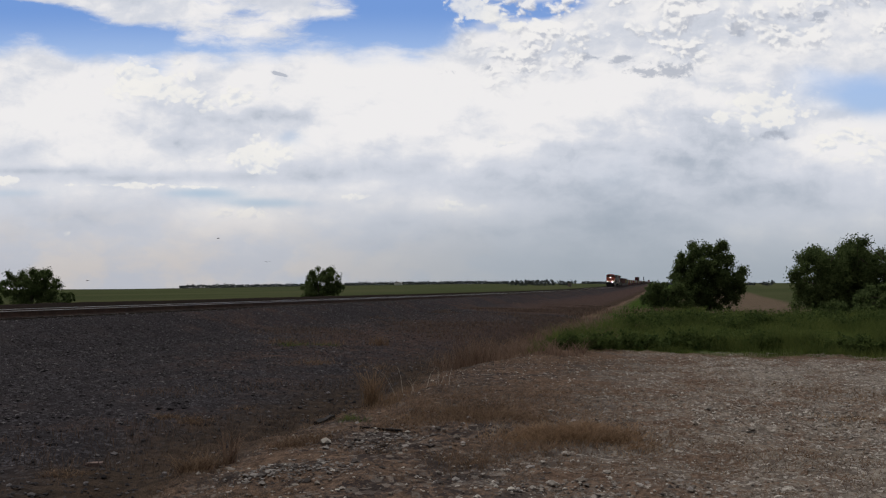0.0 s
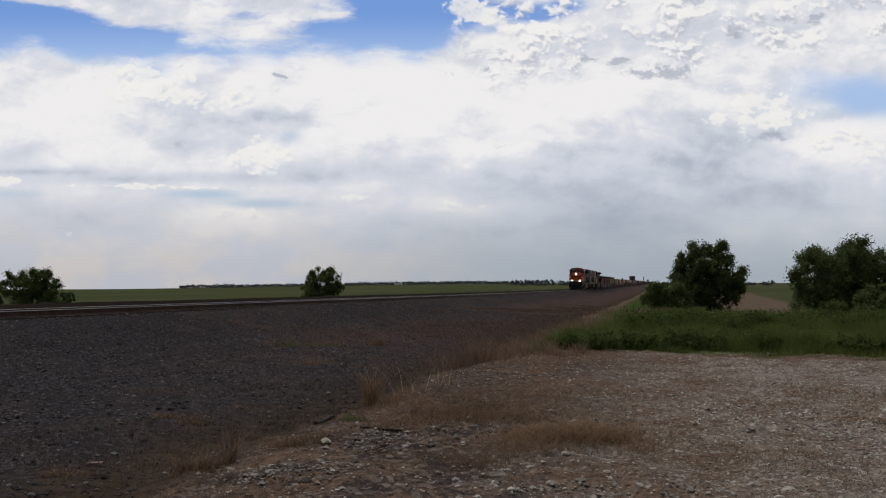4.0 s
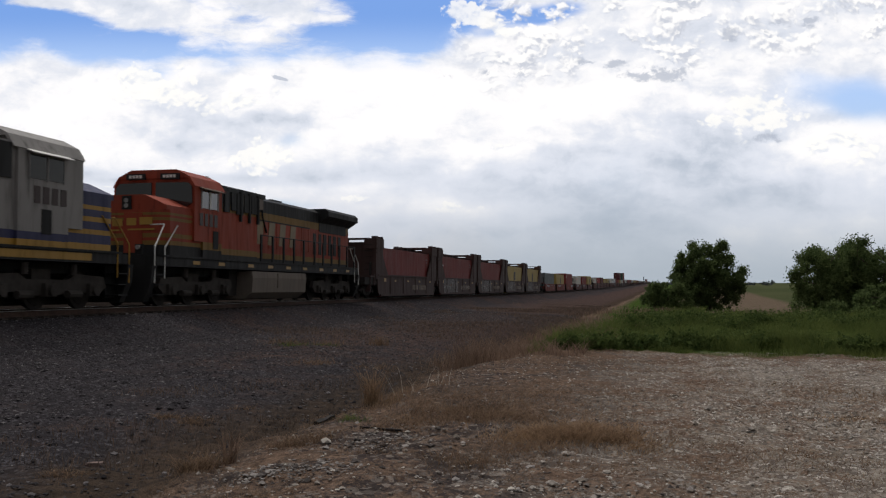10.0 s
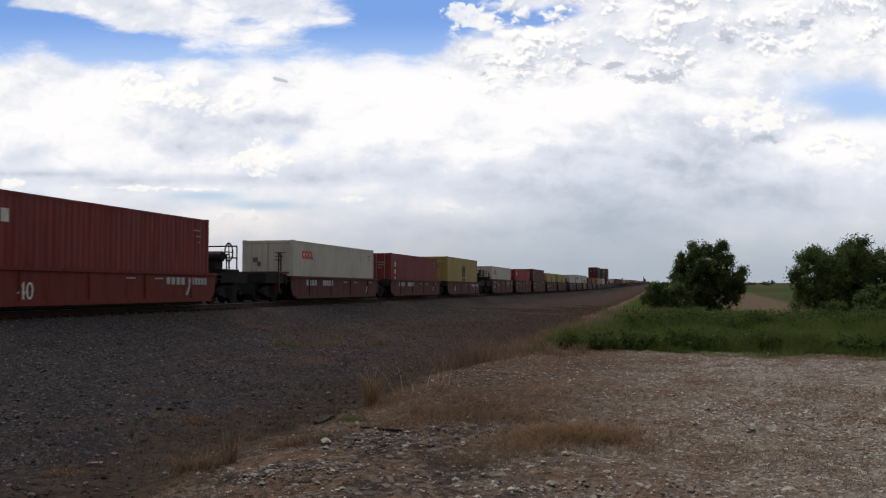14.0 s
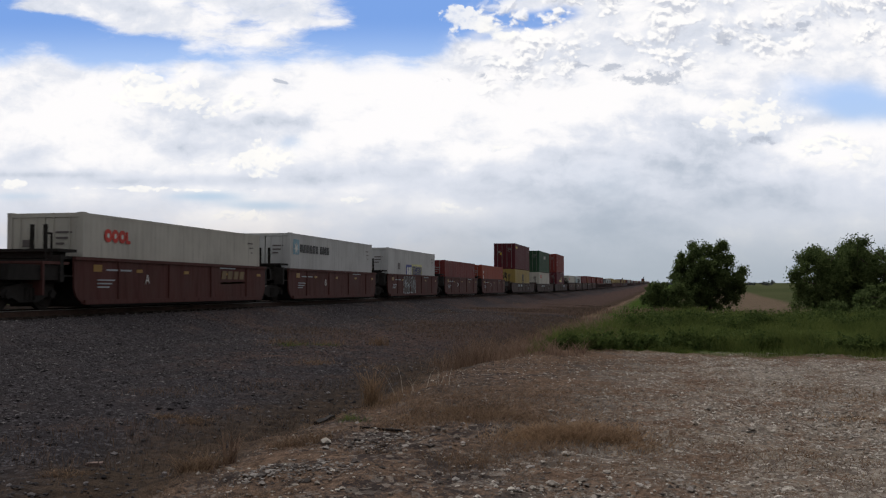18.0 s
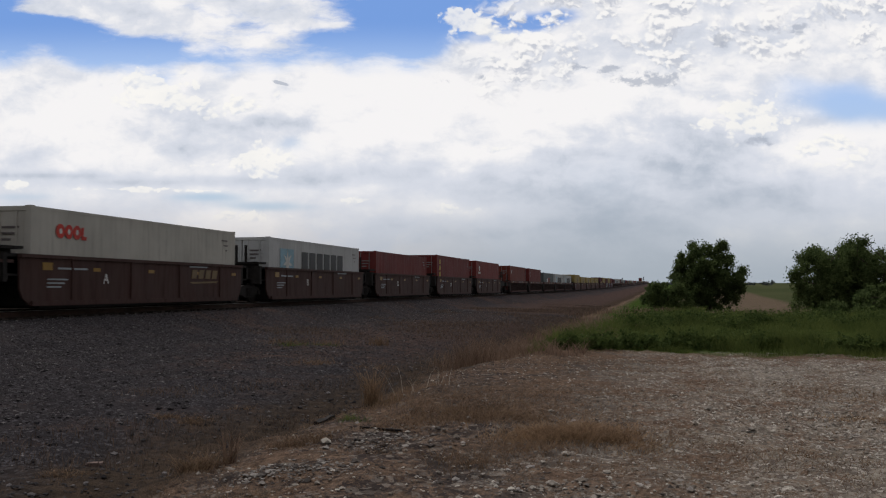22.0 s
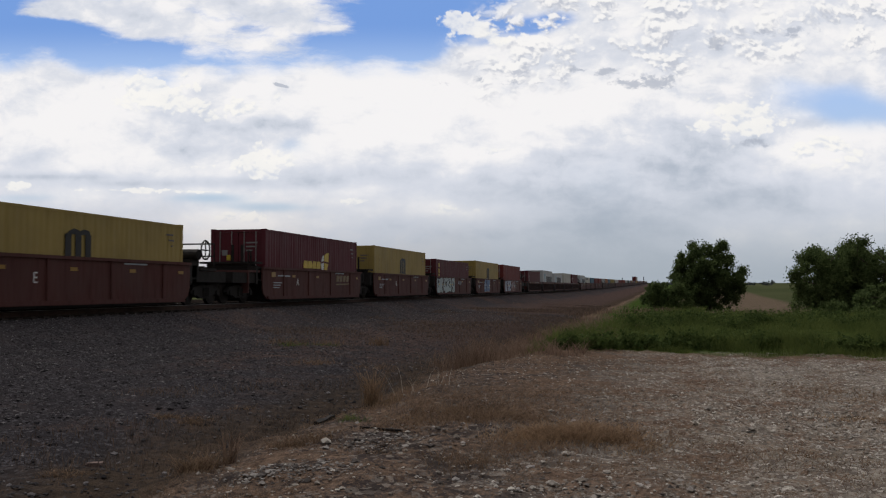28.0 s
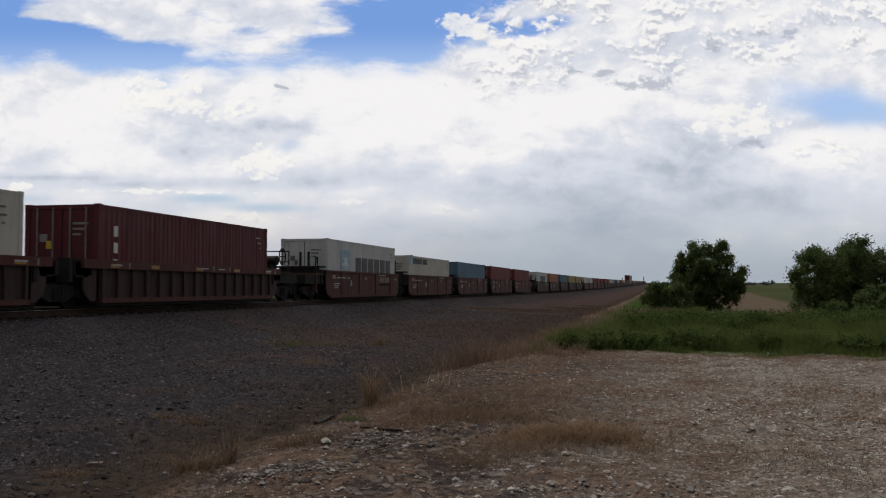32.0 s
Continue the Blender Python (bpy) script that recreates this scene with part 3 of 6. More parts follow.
def lettered(text, high, x, y, z):
    """Flat raised letters on a side that faces +x, from the built-in font."""
    curve = bpy.data.curves.new("letter", "FONT")
    curve.body, curve.size, curve.extrude, curve.resolution_u = text, high * 1.4, 0.004, 3
    holder = bpy.data.objects.new("letter", curve)
    me = bpy.data.meshes.new_from_object(holder)
    bpy.data.objects.remove(holder)
    me.transform(Matrix(((0, 0, 1, x), (1, 0, 0, y), (0, 1, 0, z), (0, 0, 0, 1))))
    return me


def mark_row(bm, y, z, count, w, h, gap, x=HALF, thick=0.012, lean=0.0):
    """Plain upright bars in the place of a row of letters."""
    for i in range(count):
        a = y + i * (w + gap)
        box(bm, x, x + thick, a + w * 0.06, a + w * 0.94, z, z + h)


def star(bm, y, z, r, x):
    pts = []
    for i in range(14):
        rr = r if i % 2 == 0 else r * 0.38
        pts.append((y + rr * sin(pi * i / 7), z + rr * cos(pi * i / 7)))
    prism(bm, pts, "x", x, x + 0.01)


def markings(kind, h, box_ob):
    """The plain shapes that stand for the emblems and lettering on one long side."""
    rows = {}

    def ink(c):
        return rows.setdefault(c, fresh())
    x = HALF + 0.004
    if kind == "maersk":
        y0, w = (1.2, 0.86) if h < 2.7 else (1.9, 1.02)
        box(ink("sky"), x, x + 0.006, y0, y0 + 1.55, h * 0.48, h * 0.83)
        star(ink("white"), y0 + 0.8, h * 0.60, 0.55, x + 0.010)
        mark_row(ink("black"), y0 + 2.5, 1.22, 6, w, 0.86, 0.13)
    elif kind == "liner":
        box(ink("sky"), x, x + 0.006, 0.28, 1.0, 1.95, 2.62)
        star(ink("white"), 0.62, 2.24, 0.30, x + 0.010)
        mark_row(ink("black"), 1.12, 2.06, 6, 0.33, 0.36, 0.075)
        mark_row(ink("black"), 3.75, 2.06, 4, 0.27, 0.36, 0.055)
    elif kind == "coast":
        for i, (w, dz) in enumerate(((0.40, 0.0), (0.36, 0.0), (0.40, 0.0), (0.24, -0.02))):
            a = 1.05 + (0.0, 0.40, 0.76, 1.17)[i]
            mid_z, r = 1.98 + dz, 0.20
            ring = [(a + w / 2 + w * 0.5 * cos(pi * k / 5), mid_z + r * sin(pi * k / 5)) for k in range(10)]
            if i < 3:
                prism(ink("red"), ring, "x", x, x + 0.010)
                prism(ink("white"), [(a + w / 2 + w * 0.17 * cos(pi * k / 4), mid_z + r * 0.4 * sin(pi * k / 4)) for k in range(8)], "x", x + 0.008, x + 0.014)
            else:
                box(ink("red"), x, x + 0.010, a, a + 0.10, mid_z - 0.18, mid_z + 0.18), box(ink("red"), x, x + 0.010, a + 0.10, a + w, mid_z - 0.18, mid_z - 0.08)
    elif kind == "arches":
        y0, z0, z1 = 5.56, h * 0.47, h * 0.80
        for i in range(3):
            box(ink("black"), x, x + 0.012, y0 + i * 0.47, y0 + i * 0.47 + 0.28, z0, z1 - 0.14)
            box(ink("black"), x, x + 0.012, y0 + i * 0.47 - 0.08, y0 + i * 0.47 + 0.33, z0, z0 + 0.06)
        for i in range(2):
            prism(ink("black"), [(y0 + i * 0.47 + 0.10, z1 - 0.14), (y0 + i * 0.47 + 0.73, z1 - 0.14), (y0 + i * 0.47 + 0.64, z1 - 0.02), (y0 + i * 0.47 + 0.40, z1 + 0.02), (y0 + i * 0.47 + 0.18, z1 - 0.06)], "x", x, x + 0.012)
        mark_row(ink("black"), y0 + 0.1, z0 - 0.50, 2, 0.52, 0.42, 0.16)
        for k in range(5):
            mark_row(ink("gold"), 0.86, h * 0.42 + k * h * 0.09, 1, 0.13, h * 0.06, 0.1)
    elif kind == "sail":
        for i in range(4):
            a = 4.33 + i * 0.57
            prism(ink("yellow"), [(a, 1.36), (a + 0.50, 1.36), (a + 0.52, 1.58), (a + 0.46, 1.70), (a + 0.06, 1.70), (a - 0.02, 1.5)], "x", x, x + 0.012)
        prism(ink("white"), [(6.72, 1.20), (7.0, 1.20), (7.0, 1.66), (6.62, 1.62)], "x", x, x + 0.012)
        prism(ink("yellow"), [(7.08, 1.18), (7.42, 1.22), (7.66, 1.62), (7.08, 1.66)], "x", x, x + 0.012)
        prism(ink("white"), [(6.66, 1.72), (7.0, 1.74), (7.0, 2.02), (6.84, 1.98)], "x", x, x + 0.012)
        prism(ink("yellow"), [(7.08, 1.74), (7.66, 1.70), (7.70, 2.16), (7.40, 2.14), (7.08, 2.02)], "x", x, x + 0.012)
    elif kind == "flag":
        box(ink("blue"), x, x + 0.008, 4.14, 5.57, 1.22, 1.96)
        box(ink("lemon"), x, x + 0.008, 5.57, 8.3, 1.22, 2.02)
        mark_row(ink("white"), 4.3, 1.32, 3, 0.34, 0.48, 0.08, HALF + 0.014)
        mark_row(ink("purple"), 5.75, 1.30, 8, 0.24, 0.58, 0.07, HALF + 0.014)
        box(ink("dusky"), x, x + 0.008, 2.2, 2.7, 1.62, 2.02)
    elif kind == "script":
        mark_row(ink("white"), 4.95, h * 0.635, 7, 0.24, 0.42, 0.08)
    elif kind == "ladder":
        for i in range(4):
            mark_row(ink("yellow"), 0.75, h * 0.30 + i * h * 0.155, 1, 0.34, h * 0.12, 0)
    elif kind == "column":
        for i in range(3):
            mark_row(ink("white"), 0.75, h * 0.34 + i * h * 0.17, 1, 0.24, h * 0.11, 0)
    elif kind == "crest":
        mark_row(ink("white"), 1.2, h * 0.70, 1, 0.5, 0.4, 0)
        mark_row(ink("white"), 0.9, h * 0.60, 7, 0.12, 0.16, 0.04)
    elif kind == "tick":
        prism(ink("pale"), [(0.95, h * 0.70), (1.25, h * 0.72), (1.25, h * 0.84), (0.95, h * 0.82)], "x", x, x + 0.012)
        box(ink("white"), x, x + 0.012, 0.95, 1.25, h * 0.65, h * 0.68)
    elif kind == "patch":
        box(ink("purple"), x, x + 0.006, 3.88, 5.35, 1.22, 1.86)
        prism(ink("ember"), [(5.35, 1.22), (8.35, 1.22), (8.2, 1.45), (8.28, 1.88), (5.35, 1.86)], "x", x, x + 0.006)
        mark_row(ink("white"), 4.05, 1.28, 3, 0.34, 0.48, 0.06, HALF + 0.012)
        mark_row(ink("rusty"), 5.5, 1.28, 8, 0.24, 0.48, 0.07, HALF + 0.012)
    elif kind == "tag":
        mark_row(ink("yellow"), 0.35, h * 0.80, 5, 0.24, 0.24, 0.06)
    elif kind == "chip":
        mark_row(ink("white"), 1.0, h * 0.72, 1, 0.34, 0.34, 0)
    # registration marks near the end corner, for all
    c = "dusky" if box_ob["tone"] == "pale" else "chalk"
    for i, (n, dz) in enumerate(((5, 0.84), (4, 0.77), (2, 0.70))):
        box(ink(c), x, x + 0.01, 11.05 + i * 0.16, 11.0 + n * 0.10 + i * 0.14, h * dz, h * dz + 0.05)
    for c, bm in rows.items():
        pieces("marking", bm, INKS[c], box_ob, c + " painted marking")


CONTAINERS = {}
PALE_ONES = ("white", "silver", "yellow")


def container(colour, tall, mark, far=False, plain_end=False):
    """A 40 ft shipping container, doors towards -y. Its base is at z = 0."""
    key = (colour, tall, mark, far, plain_end)
    if key in CONTAINERS:
        return copy_thing(CONTAINERS[key], Matrix())
    h = 2.896 if tall else 2.591
    p = BOX_PAINT[colour]
    ob = thing("shipping_container", f"{WORDS[colour]} corrugated steel {'high ' if tall else ''}shipping container riding on a well car", "container", "containers on the train")
    ob["tone"] = "pale" if colour in PALE_ONES else "deep"
    for s in (-1, 1):
        part("side_panel", corrugated(0.16, LONG - 0.16, s * (HALF - 0.012), 0.005 if colour in PALE_ONES else 0.010, 0.16, h - 0.10, "y", 0.278, -s), p, ob)
    part("roof", box(fresh(), -HALF + 0.06, HALF - 0.06, 0.05, LONG - 0.05, h - 0.05, h - 0.015), p, ob)
    part("end_panel", corrugated(-1.1, 1.1, LONG - 0.03, 0.04, 0.14, h - 0.1, "x", 0.25, -1), p, ob)
    bm = fresh()
    for sx in (-1, 1):
        for y0, y1 in ((0.0, 0.16), (LONG - 0.16, LONG)):
            box(bm, sx * HALF, sx * (HALF - 0.16), y0, y1, 0.12, h - 0.12)
        box(bm, sx * (HALF - 0.002), sx * (HALF - 0.07), 0.16, LONG - 0.16, h - 0.10, h - 0.02)
        box(bm, sx * (HALF - 0.002), sx * (HALF - 0.10), 0.16, LONG - 0.16, 0.03, 0.17)
    for y0, y1 in ((0.0, 0.12), (LONG - 0.12, LONG)):
        box(bm, -HALF + 0.16, HALF - 0.16, y0, y1, 0.02, 0.16), box(bm, -HALF + 0.16, HALF - 0.16, y0, y1, h - 0.14, h - 0.02)
    part("frame", bm, p, ob)
    for sx in () if far else (-1, 1):
        for y in (0.0, LONG - 0.18):
            for z in (0.0, h - 0.12):
                part("corner_casting", box(fresh(), sx * (HALF + 0.003), sx * (HALF - 0.17), y - 0.003, y + 0.183, z, z + 0.12), p, ob)
    if plain_end:
        part("front_panel", corrugated(-1.06, 1.06, 0.03, 0.04, 0.16, h - 0.14, "x", 0.25, 1), p, ob)
    else:
        for s in (-1, 1):
            bm = box(fresh(), s * 0.02, s * 1.05, 0.03, 0.08, 0.17, h - 0.15)
            for k in range(5):
                z = 0.30 + k * (h - 0.6) / 5
                box(bm, s * 0.10, s * 0.98, 0.018, 0.03, z, z + (h - 0.6) / 5 - 0.10)
            door = part("door", bm, p, ob)
            if far:
                continue
            for k in (0.28, 0.80):
                part("lock_rod", tube(fresh(), (s * k, -0.012, 0.12), (s * k, -0.012, h - 0.10), 0.022, None, 6), INKS["chalk"] if colour not in PALE_ONES else p, door, "galvanised lock rod")
            c = INKS["dusky" if colour in PALE_ONES else "chalk"]
            bm = fresh()
            if s > 0:
                for k in range(3):
                    box(bm, 0.36, 0.86 - k * 0.12, -0.002, 0.016, h - 0.60 - k * 0.16, h - 0.54 - k * 0.16)
            else:
                box(bm, -0.72, -0.48, 0.0, 0.016, h * 0.62, h * 0.70)
            pieces("marking", bm, c, door)
            bm = box(fresh(), s * 0.34, s * 0.50, -0.004, 0.016, h * 0.55, h * 0.63)
            if s < 0:
                part("placard", bm, INKS["yellow" if colour not in PALE_ONES else "dusky"], door)
    if not far:
        markings(mark, h, ob)
    CONTAINERS[key] = ob
    return ob


# ---- well cars ----
WHEEL_MESH = {}


def wheel_mesh(r):
    if r not in WHEEL_MESH:
        bm = fresh()
        tube(bm, (-0.065, 0, 0), (0.065, 0, 0), r, None, 20)
        tube(bm, (0.065, 0, 0), (0.085, 0, 0), r * 0.78, r * 0.74, 20)
        tube(bm, (0.085, 0, 0), (0.12, 0, 0), r * 0.30, r * 0.26, 12)
        WHEEL_MESH[r] = meshed("wheel", bm, WHEEL)
    return WHEEL_MESH[r]


def wheels(parent, y, ys, r, gauge=0.755):
    for dy in ys:
        for s in (-1, 1):
            w = part("wheel", wheel_mesh(r), None, parent)
            w.matrix_basis = pose(s * gauge, y + dy, r, 0, 0, 0 if s > 0 else 180)


def freight_truck(parent, y):
    bm = fresh()
    for s in (-1, 1):
        prism(bm, [(y - 1.15, 0.46), (y - 0.95, 0.62), (y - 0.45, 0.70), (y + 0.45, 0.70), (y + 0.95, 0.62), (y + 1.15, 0.46), (y + 1.05, 0.34), (y + 0.7, 0.36), (y + 0.4, 0.22), (y - 0.4, 0.22), (y - 0.7, 0.36), (y - 1.05, 0.34)],
              "x", s * 0.93, s * 1.07)
        for d in (-0.89, 0.89):
            tube(bm, (s * 0.9, y + d, 0.42), (s * 1.14, y + d, 0.42), 0.13, 0.11, 10)
        for d in (-0.16, 0.0, 0.16):
            tube(bm, (s * 1.08, y + d, 0.28), (s * 1.08, y + d, 0.60), 0.06, None, 8)
    box(bm, -0.95, 0.95, y - 0.2, y + 0.2, 0.42, 0.72)
    t = part("truck", bm, GRIMY, parent, "grimy cast steel truck")
    wheels(t, y, (-0.89, 0.89), 0.42)
    for d in (-0.89, 0.89):
        part("axle", tube(fresh(), (-0.7, y + d, 0.42), (0.7, y + d, 0.42), 0.07), WHEEL, t)


def sill_outline(top, low, front, back):
    return [(front, top), (front + 0.02, low + 0.42), (front + 0.14, low + 0.18), (front + 0.42, low), (back - 0.42, low), (back - 0.14, low + 0.18), (back - 0.02, low + 0.42), (back, top)]


CARS = {}
Car = {"low": 1.13, "high": 1.46, "twin": 1.38, "ribbed": 1.40, "long": 1.15}


def well_car(style, colour, place, spread, scrawl="", far=False):
    """One unit of an articulated well car. Its container starts at y = 0. place: first, middle or last of its set."""
    key = (style, colour, place, spread, scrawl, far)
    if key in CARS:
        return copy_thing(CARS[key], Matrix())
    top, low = Car[style], 0.16
    front, back = ((-0.62, LONG + 0.25) if style in ("high", "low") else (-1.0, LONG + 0.95)) if style != "long" else (-3.6, LONG + 3.5)
    p = CAR_PAINT[colour]
    extra = " with sprayed scrawl" if scrawl else ""
    ob = thing("well_car", f"{CAR_WORDS[colour]} steel {'ribbed ' if style == 'ribbed' else ''}container well car{extra} on rails", "rail car", "well cars of the train")
    for s in (-1, 1):
        bm = fresh()
        x0, x1 = s * 1.31, s * 1.37
        if style == "ribbed":
            prism(bm, [(front, top), (front, top - 0.25), (back, top - 0.25), (back, top)], "x", s * 1.27, s * 1.43)
            prism(bm, [(front + 0.9, low + 0.14), (front + 0.9, low), (back - 0.9, low), (back - 0.9, low + 0.14)], "x", s * 1.27, s * 1.42)
            # shade of the recess is put into the web's dark colour
            part("side_web", prism(fresh(), sill_outline(top - 0.05, low + 0.05, front + 0.1, back - 0.1), "x", s * 1.265, s * 1.31), CAR_PAINT["soot_and_shade"], ob, "recessed side web, its shade painted dark brown")
        else:
            prism(bm, sill_outline(top, low, front, back), "x", x0, x1)
            prism(bm, [(front, top), (front, top - 0.09), (back, top - 0.09), (back, top)], "x", s * 1.37, s * 1.43)
            prism(bm, [(front + 0.45, low + 0.10), (front + 0.45, low - 0.03), (back - 0.45, low - 0.03), (back - 0.45, low + 0.10)], "x", s * 1.37, s * 1.44)
        side = part("side_sill", bm, p, ob)
        if style == "ribbed":
            for k in range(16):
                y = front + 1.0 + k * (back - front - 2.0) / 15
                # ribs carry the same painted recess shade
                part("rib", box(fresh(), s * 1.31, s * 1.40, y - 0.05, y + 0.05, low + 0.13, top - 0.25), CAR_PAINT["soot_and_shade"], side)
        else:
            for k in range(0 if far else 4):
                y = 1.6 + k * 3.0
                part("bracket", box(fresh(), s * 1.37, s * 1.405, y - 0.04, y + 0.04, low + 0.10, top - 0.09), p, side)
        for k, y in enumerate((0.3, 2.6, 5.6, 8.6, 11.6)):
            if style in ("high", "ribbed", "twin") and s > 0 and not far:
                part("reflector", box(fresh(), s * 1.431, s * 1.436, y, y + 0.48, top - 0.21, top - 0.10) if style == "ribbed" else box(fresh(), s * 1.372, s * 1.38, y, y + (0.42 if k == 0 else 0.34), top - 0.40, top - 0.30 if k else top - 0.20), REFLECTOR, side, "yellow reflective strip")
        if s > 0 and not far:
            bm = fresh()
            xx = 1.372 if style != "ribbed" else 1.432
            if style in ("low", "long"):
                if place == "last":
                    mark_row(bm, 8.9, top - 0.42, 4, 0.26, 0.24, 0.07, xx)
                    mark_row(bm, 10.4, top - 0.42, 6, 0.18, 0.24, 0.05, xx)
                else:
                    mark_row(bm, 1.2, top - 0.42, 4, 0.28, 0.26, 0.08, xx)
                    mark_row(bm, 3.4, top - 0.42, 6, 0.20, 0.26, 0.05, xx)
                if style == "low" and place == "last":
                    part("size_number", lettered("40", 0.46, 1.376, 1.5, low + 0.14), INKS["chalk"], ob, "stencilled size number")
                for y in (6.5, 8.2, 10.9):
                    box(bm, xx, xx + 0.01, y, y + 0.5, top - 0.25, top - 0.21)
                prism(bm, [(10.2, low + 0.2), (10.35, low + 0.2), (10.6, low + 0.55), (10.45, low + 0.55)], "x", xx, xx + 0.01)
            elif style == "high":
                box(bm, xx, xx + 0.01, 0.95, 2.3, top - 0.37, top - 0.32)
                for k in range(3):
                    box(bm, xx, xx + 0.01, 0.5, 1.4 - k * 0.15, top - 0.66 - k * 0.10, top - 0.62 - k * 0.10)
                box(bm, xx, xx + 0.01, 8.3, 9.6, top - 0.16, top - 0.115)
            elif style == "twin":
                mark_row(bm, 6.9, low + 0.32, 4, 0.26, 0.32, 0.12, xx), mark_row(bm, 8.75, low + 0.32, 5, 0.26, 0.32, 0.12, xx)
            else:
                for y in (0.4, 6.0, 7.3, 11.6):
                    box(bm, xx, xx + 0.01, y, y + 0.5, top - 0.15, top - 0.11)
                    box(bm, xx, xx + 0.01, y + 0.9, y + 0.93, top - 0.22, top - 0.04)
            pieces("marking", bm, INKS["tan" if style == "twin" else "pale"], side, "faded stencilled mark")
    if scrawl:
        scribble(ob, scrawl, top, low)
    bm = fresh()
    box(bm, -1.31, 1.31, front + 0.9, back - 0.9, 0.06, 0.148 if style != "twin" else 0.088)
    part("well_floor", bm, GRIMY, ob)
    # end walls, and all but the twin cars' platforms, are darker than the sides
    for y in (-0.22, LONG + 0.12):
        part("end_wall", box(fresh(), -1.31, 1.31, y, y + 0.10, 0.14, top - 0.04), GRIMY, ob)
    for y0, y1, e in ((front - 0.75, -0.12, -1), (LONG + 0.12, back + 0.75, 1)):
        bm = box(fresh(), -0.42, 0.42, y0, y1, 0.72, 1.02)
        box(bm, -1.31, 1.31, (y0 + y1) / 2 - 0.35, (y0 + y1) / 2 + 0.45, 0.95, top - 0.08)
        for s in (-1, 1):
            prism(bm, [((y0 + y1) / 2 - 0.3, 0.9), ((y0 + y1) / 2 + 0.3, 0.9), ((y0 + y1) / 2 + 0.3, top), ((y0 + y1) / 2 - 0.3, top)], "x", s * 1.0, s * 1.31)
            box(bm, s * 0.95, s * 1.36, y0 + 0.15, y0 + 0.30, 0.75, top + 0.02)
        if style == "high" and e < 0:
            box(bm, -1.15, 1.22, -1.15, -0.28, 1.58, 1.66), box(bm, -0.9, 0.95, -1.0, -0.4, 1.40, 1.58)
        part("end_platform", bm, p if style == "twin" else GRIMY, ob, "dark end platform")
    if style == "high" and not far:
        for x in (0.0, 0.42):
            part("guide_post", box(fresh(), x, x + 0.09, -0.66, -0.58, 1.60, 2.36), GRIMY, ob, "dark steel guide post")
    if style == "twin":
        for y0, y1, e in ((-1.40, -0.03, 1), (LONG + 0.03, LONG + 1.40, -1)):
            bm = box(fresh(), -1.34, 1.34, (y0 + y1) / 2 - 0.08, (y0 + y1) / 2 + 0.08, 1.2, 3.25)
            for s in (-1, 1):
                box(bm, s * 1.18, s * 1.40, y0, y1, 1.1, 3.46)
                prism(bm, [(y0 if e < 0 else y1, 1.36), (y0 - e * 0 + (1.25 if e > 0 else -1.25) + (y1 - y0 if e > 0 else 0), 1.36), (y0 if e < 0 else y1, 2.6)], "x", s * 1.30, s * 1.36)
                box(bm, s * 0.7, s * 1.44, y0 - 0.08, y1 + 0.08, 2.85, 3.42)
                for q in (y0 + 0.05, y1 - 0.3):
                    box(bm, s * 1.1, s * 1.42, q, q + 0.25, 3.42, 3.56)
                for q in range(4):
                    box(bm, s * 1.40, s * 1.50, (y0 if e > 0 else y1) - 0.05, (y0 if e > 0 else y1) + 0.05, 2.6 + q * 0.24, 2.64 + q * 0.24)
            box(bm, -0.9, 0.9, y0 + 0.2, y1 - 0.2, 3.40, 3.47)
            bulk = part("bulkhead", bm, p, ob, "tall steel end bulkhead")
            bm = fresh()
            for k in range(6):
                box(bm, 0.75, 1.2, y0 - 0.12, y0 - 0.08, 1.3 + k * 0.35, 1.33 + k * 0.35)
            part("ladder", bm, GRIMY, bulk)
    half = spread / 2
    mid = LONG / 2
    if place == "first" or style == "long":
        freight_truck(ob, mid - half - 0.1 if style == "long" else -2.1)
        part("coupler", box(fresh(), -0.15, 0.15, front - 2.6, front - 0.6, 0.72, 1.0), GRIMY, ob)
        for s in (-1, 1):
            part("handrail", rods(fresh(), [(s * 1.2, front - 1.02, 0.9), (s * 1.2, front - 1.02, 2.05), (s * 1.2, front - 0.78, 2.05), (s * 1.2, front - 0.78, 0.9)], 0.035), GRIMY, ob)
        part("step_deck", box(box(fresh(), -1.35, 1.35, front - 1.35, front - 0.2, 1.22, 1.30), -1.36, 1.36, front - 1.35, front - 1.28, 0.4, 1.25), p, ob)
    if place == "last":
        y = LONG + 2.1 if style != "long" else back + 0.6
        bm = box(fresh(), 0.1, 0.9, y - 0.9, y - 0.3, 1.3, 1.62)
        box(bm, -1.35, 1.35, y - 1.0, y + 0.2, 1.22, 1.30)
        tube(bm, (0.35, y - 0.6, 1.78), (1.05, y - 0.6, 1.78), 0.20, None, 12)
        stand = part("brake_stand", bm, GRIMY, ob, "grimy hand brake stand")
        bm = fresh()
        ring = [(1.18, y - 0.35 + 0.34 * sin(2 * pi * k / 16), 1.95 + 0.34 * cos(2 * pi * k / 16)) for k in range(17)]
        rods(bm, ring, 0.03)
        for k in range(0, 16, 4):
            tube(bm, ring[k], (1.18, y - 0.35, 1.95), 0.022)
        part("brake_wheel", bm, GRIMY, stand)
        bm = fresh()
        rods(bm, [(1.25, y + 0.2, 1.25), (1.25, y + 0.2, 2.2), (-1.25, y + 0.2, 2.2), (-1.25, y + 0.2, 1.25)], 0.03)
        rods(bm, [(1.25, y + 0.2, 1.75), (-1.25, y + 0.2, 1.75)], 0.03)
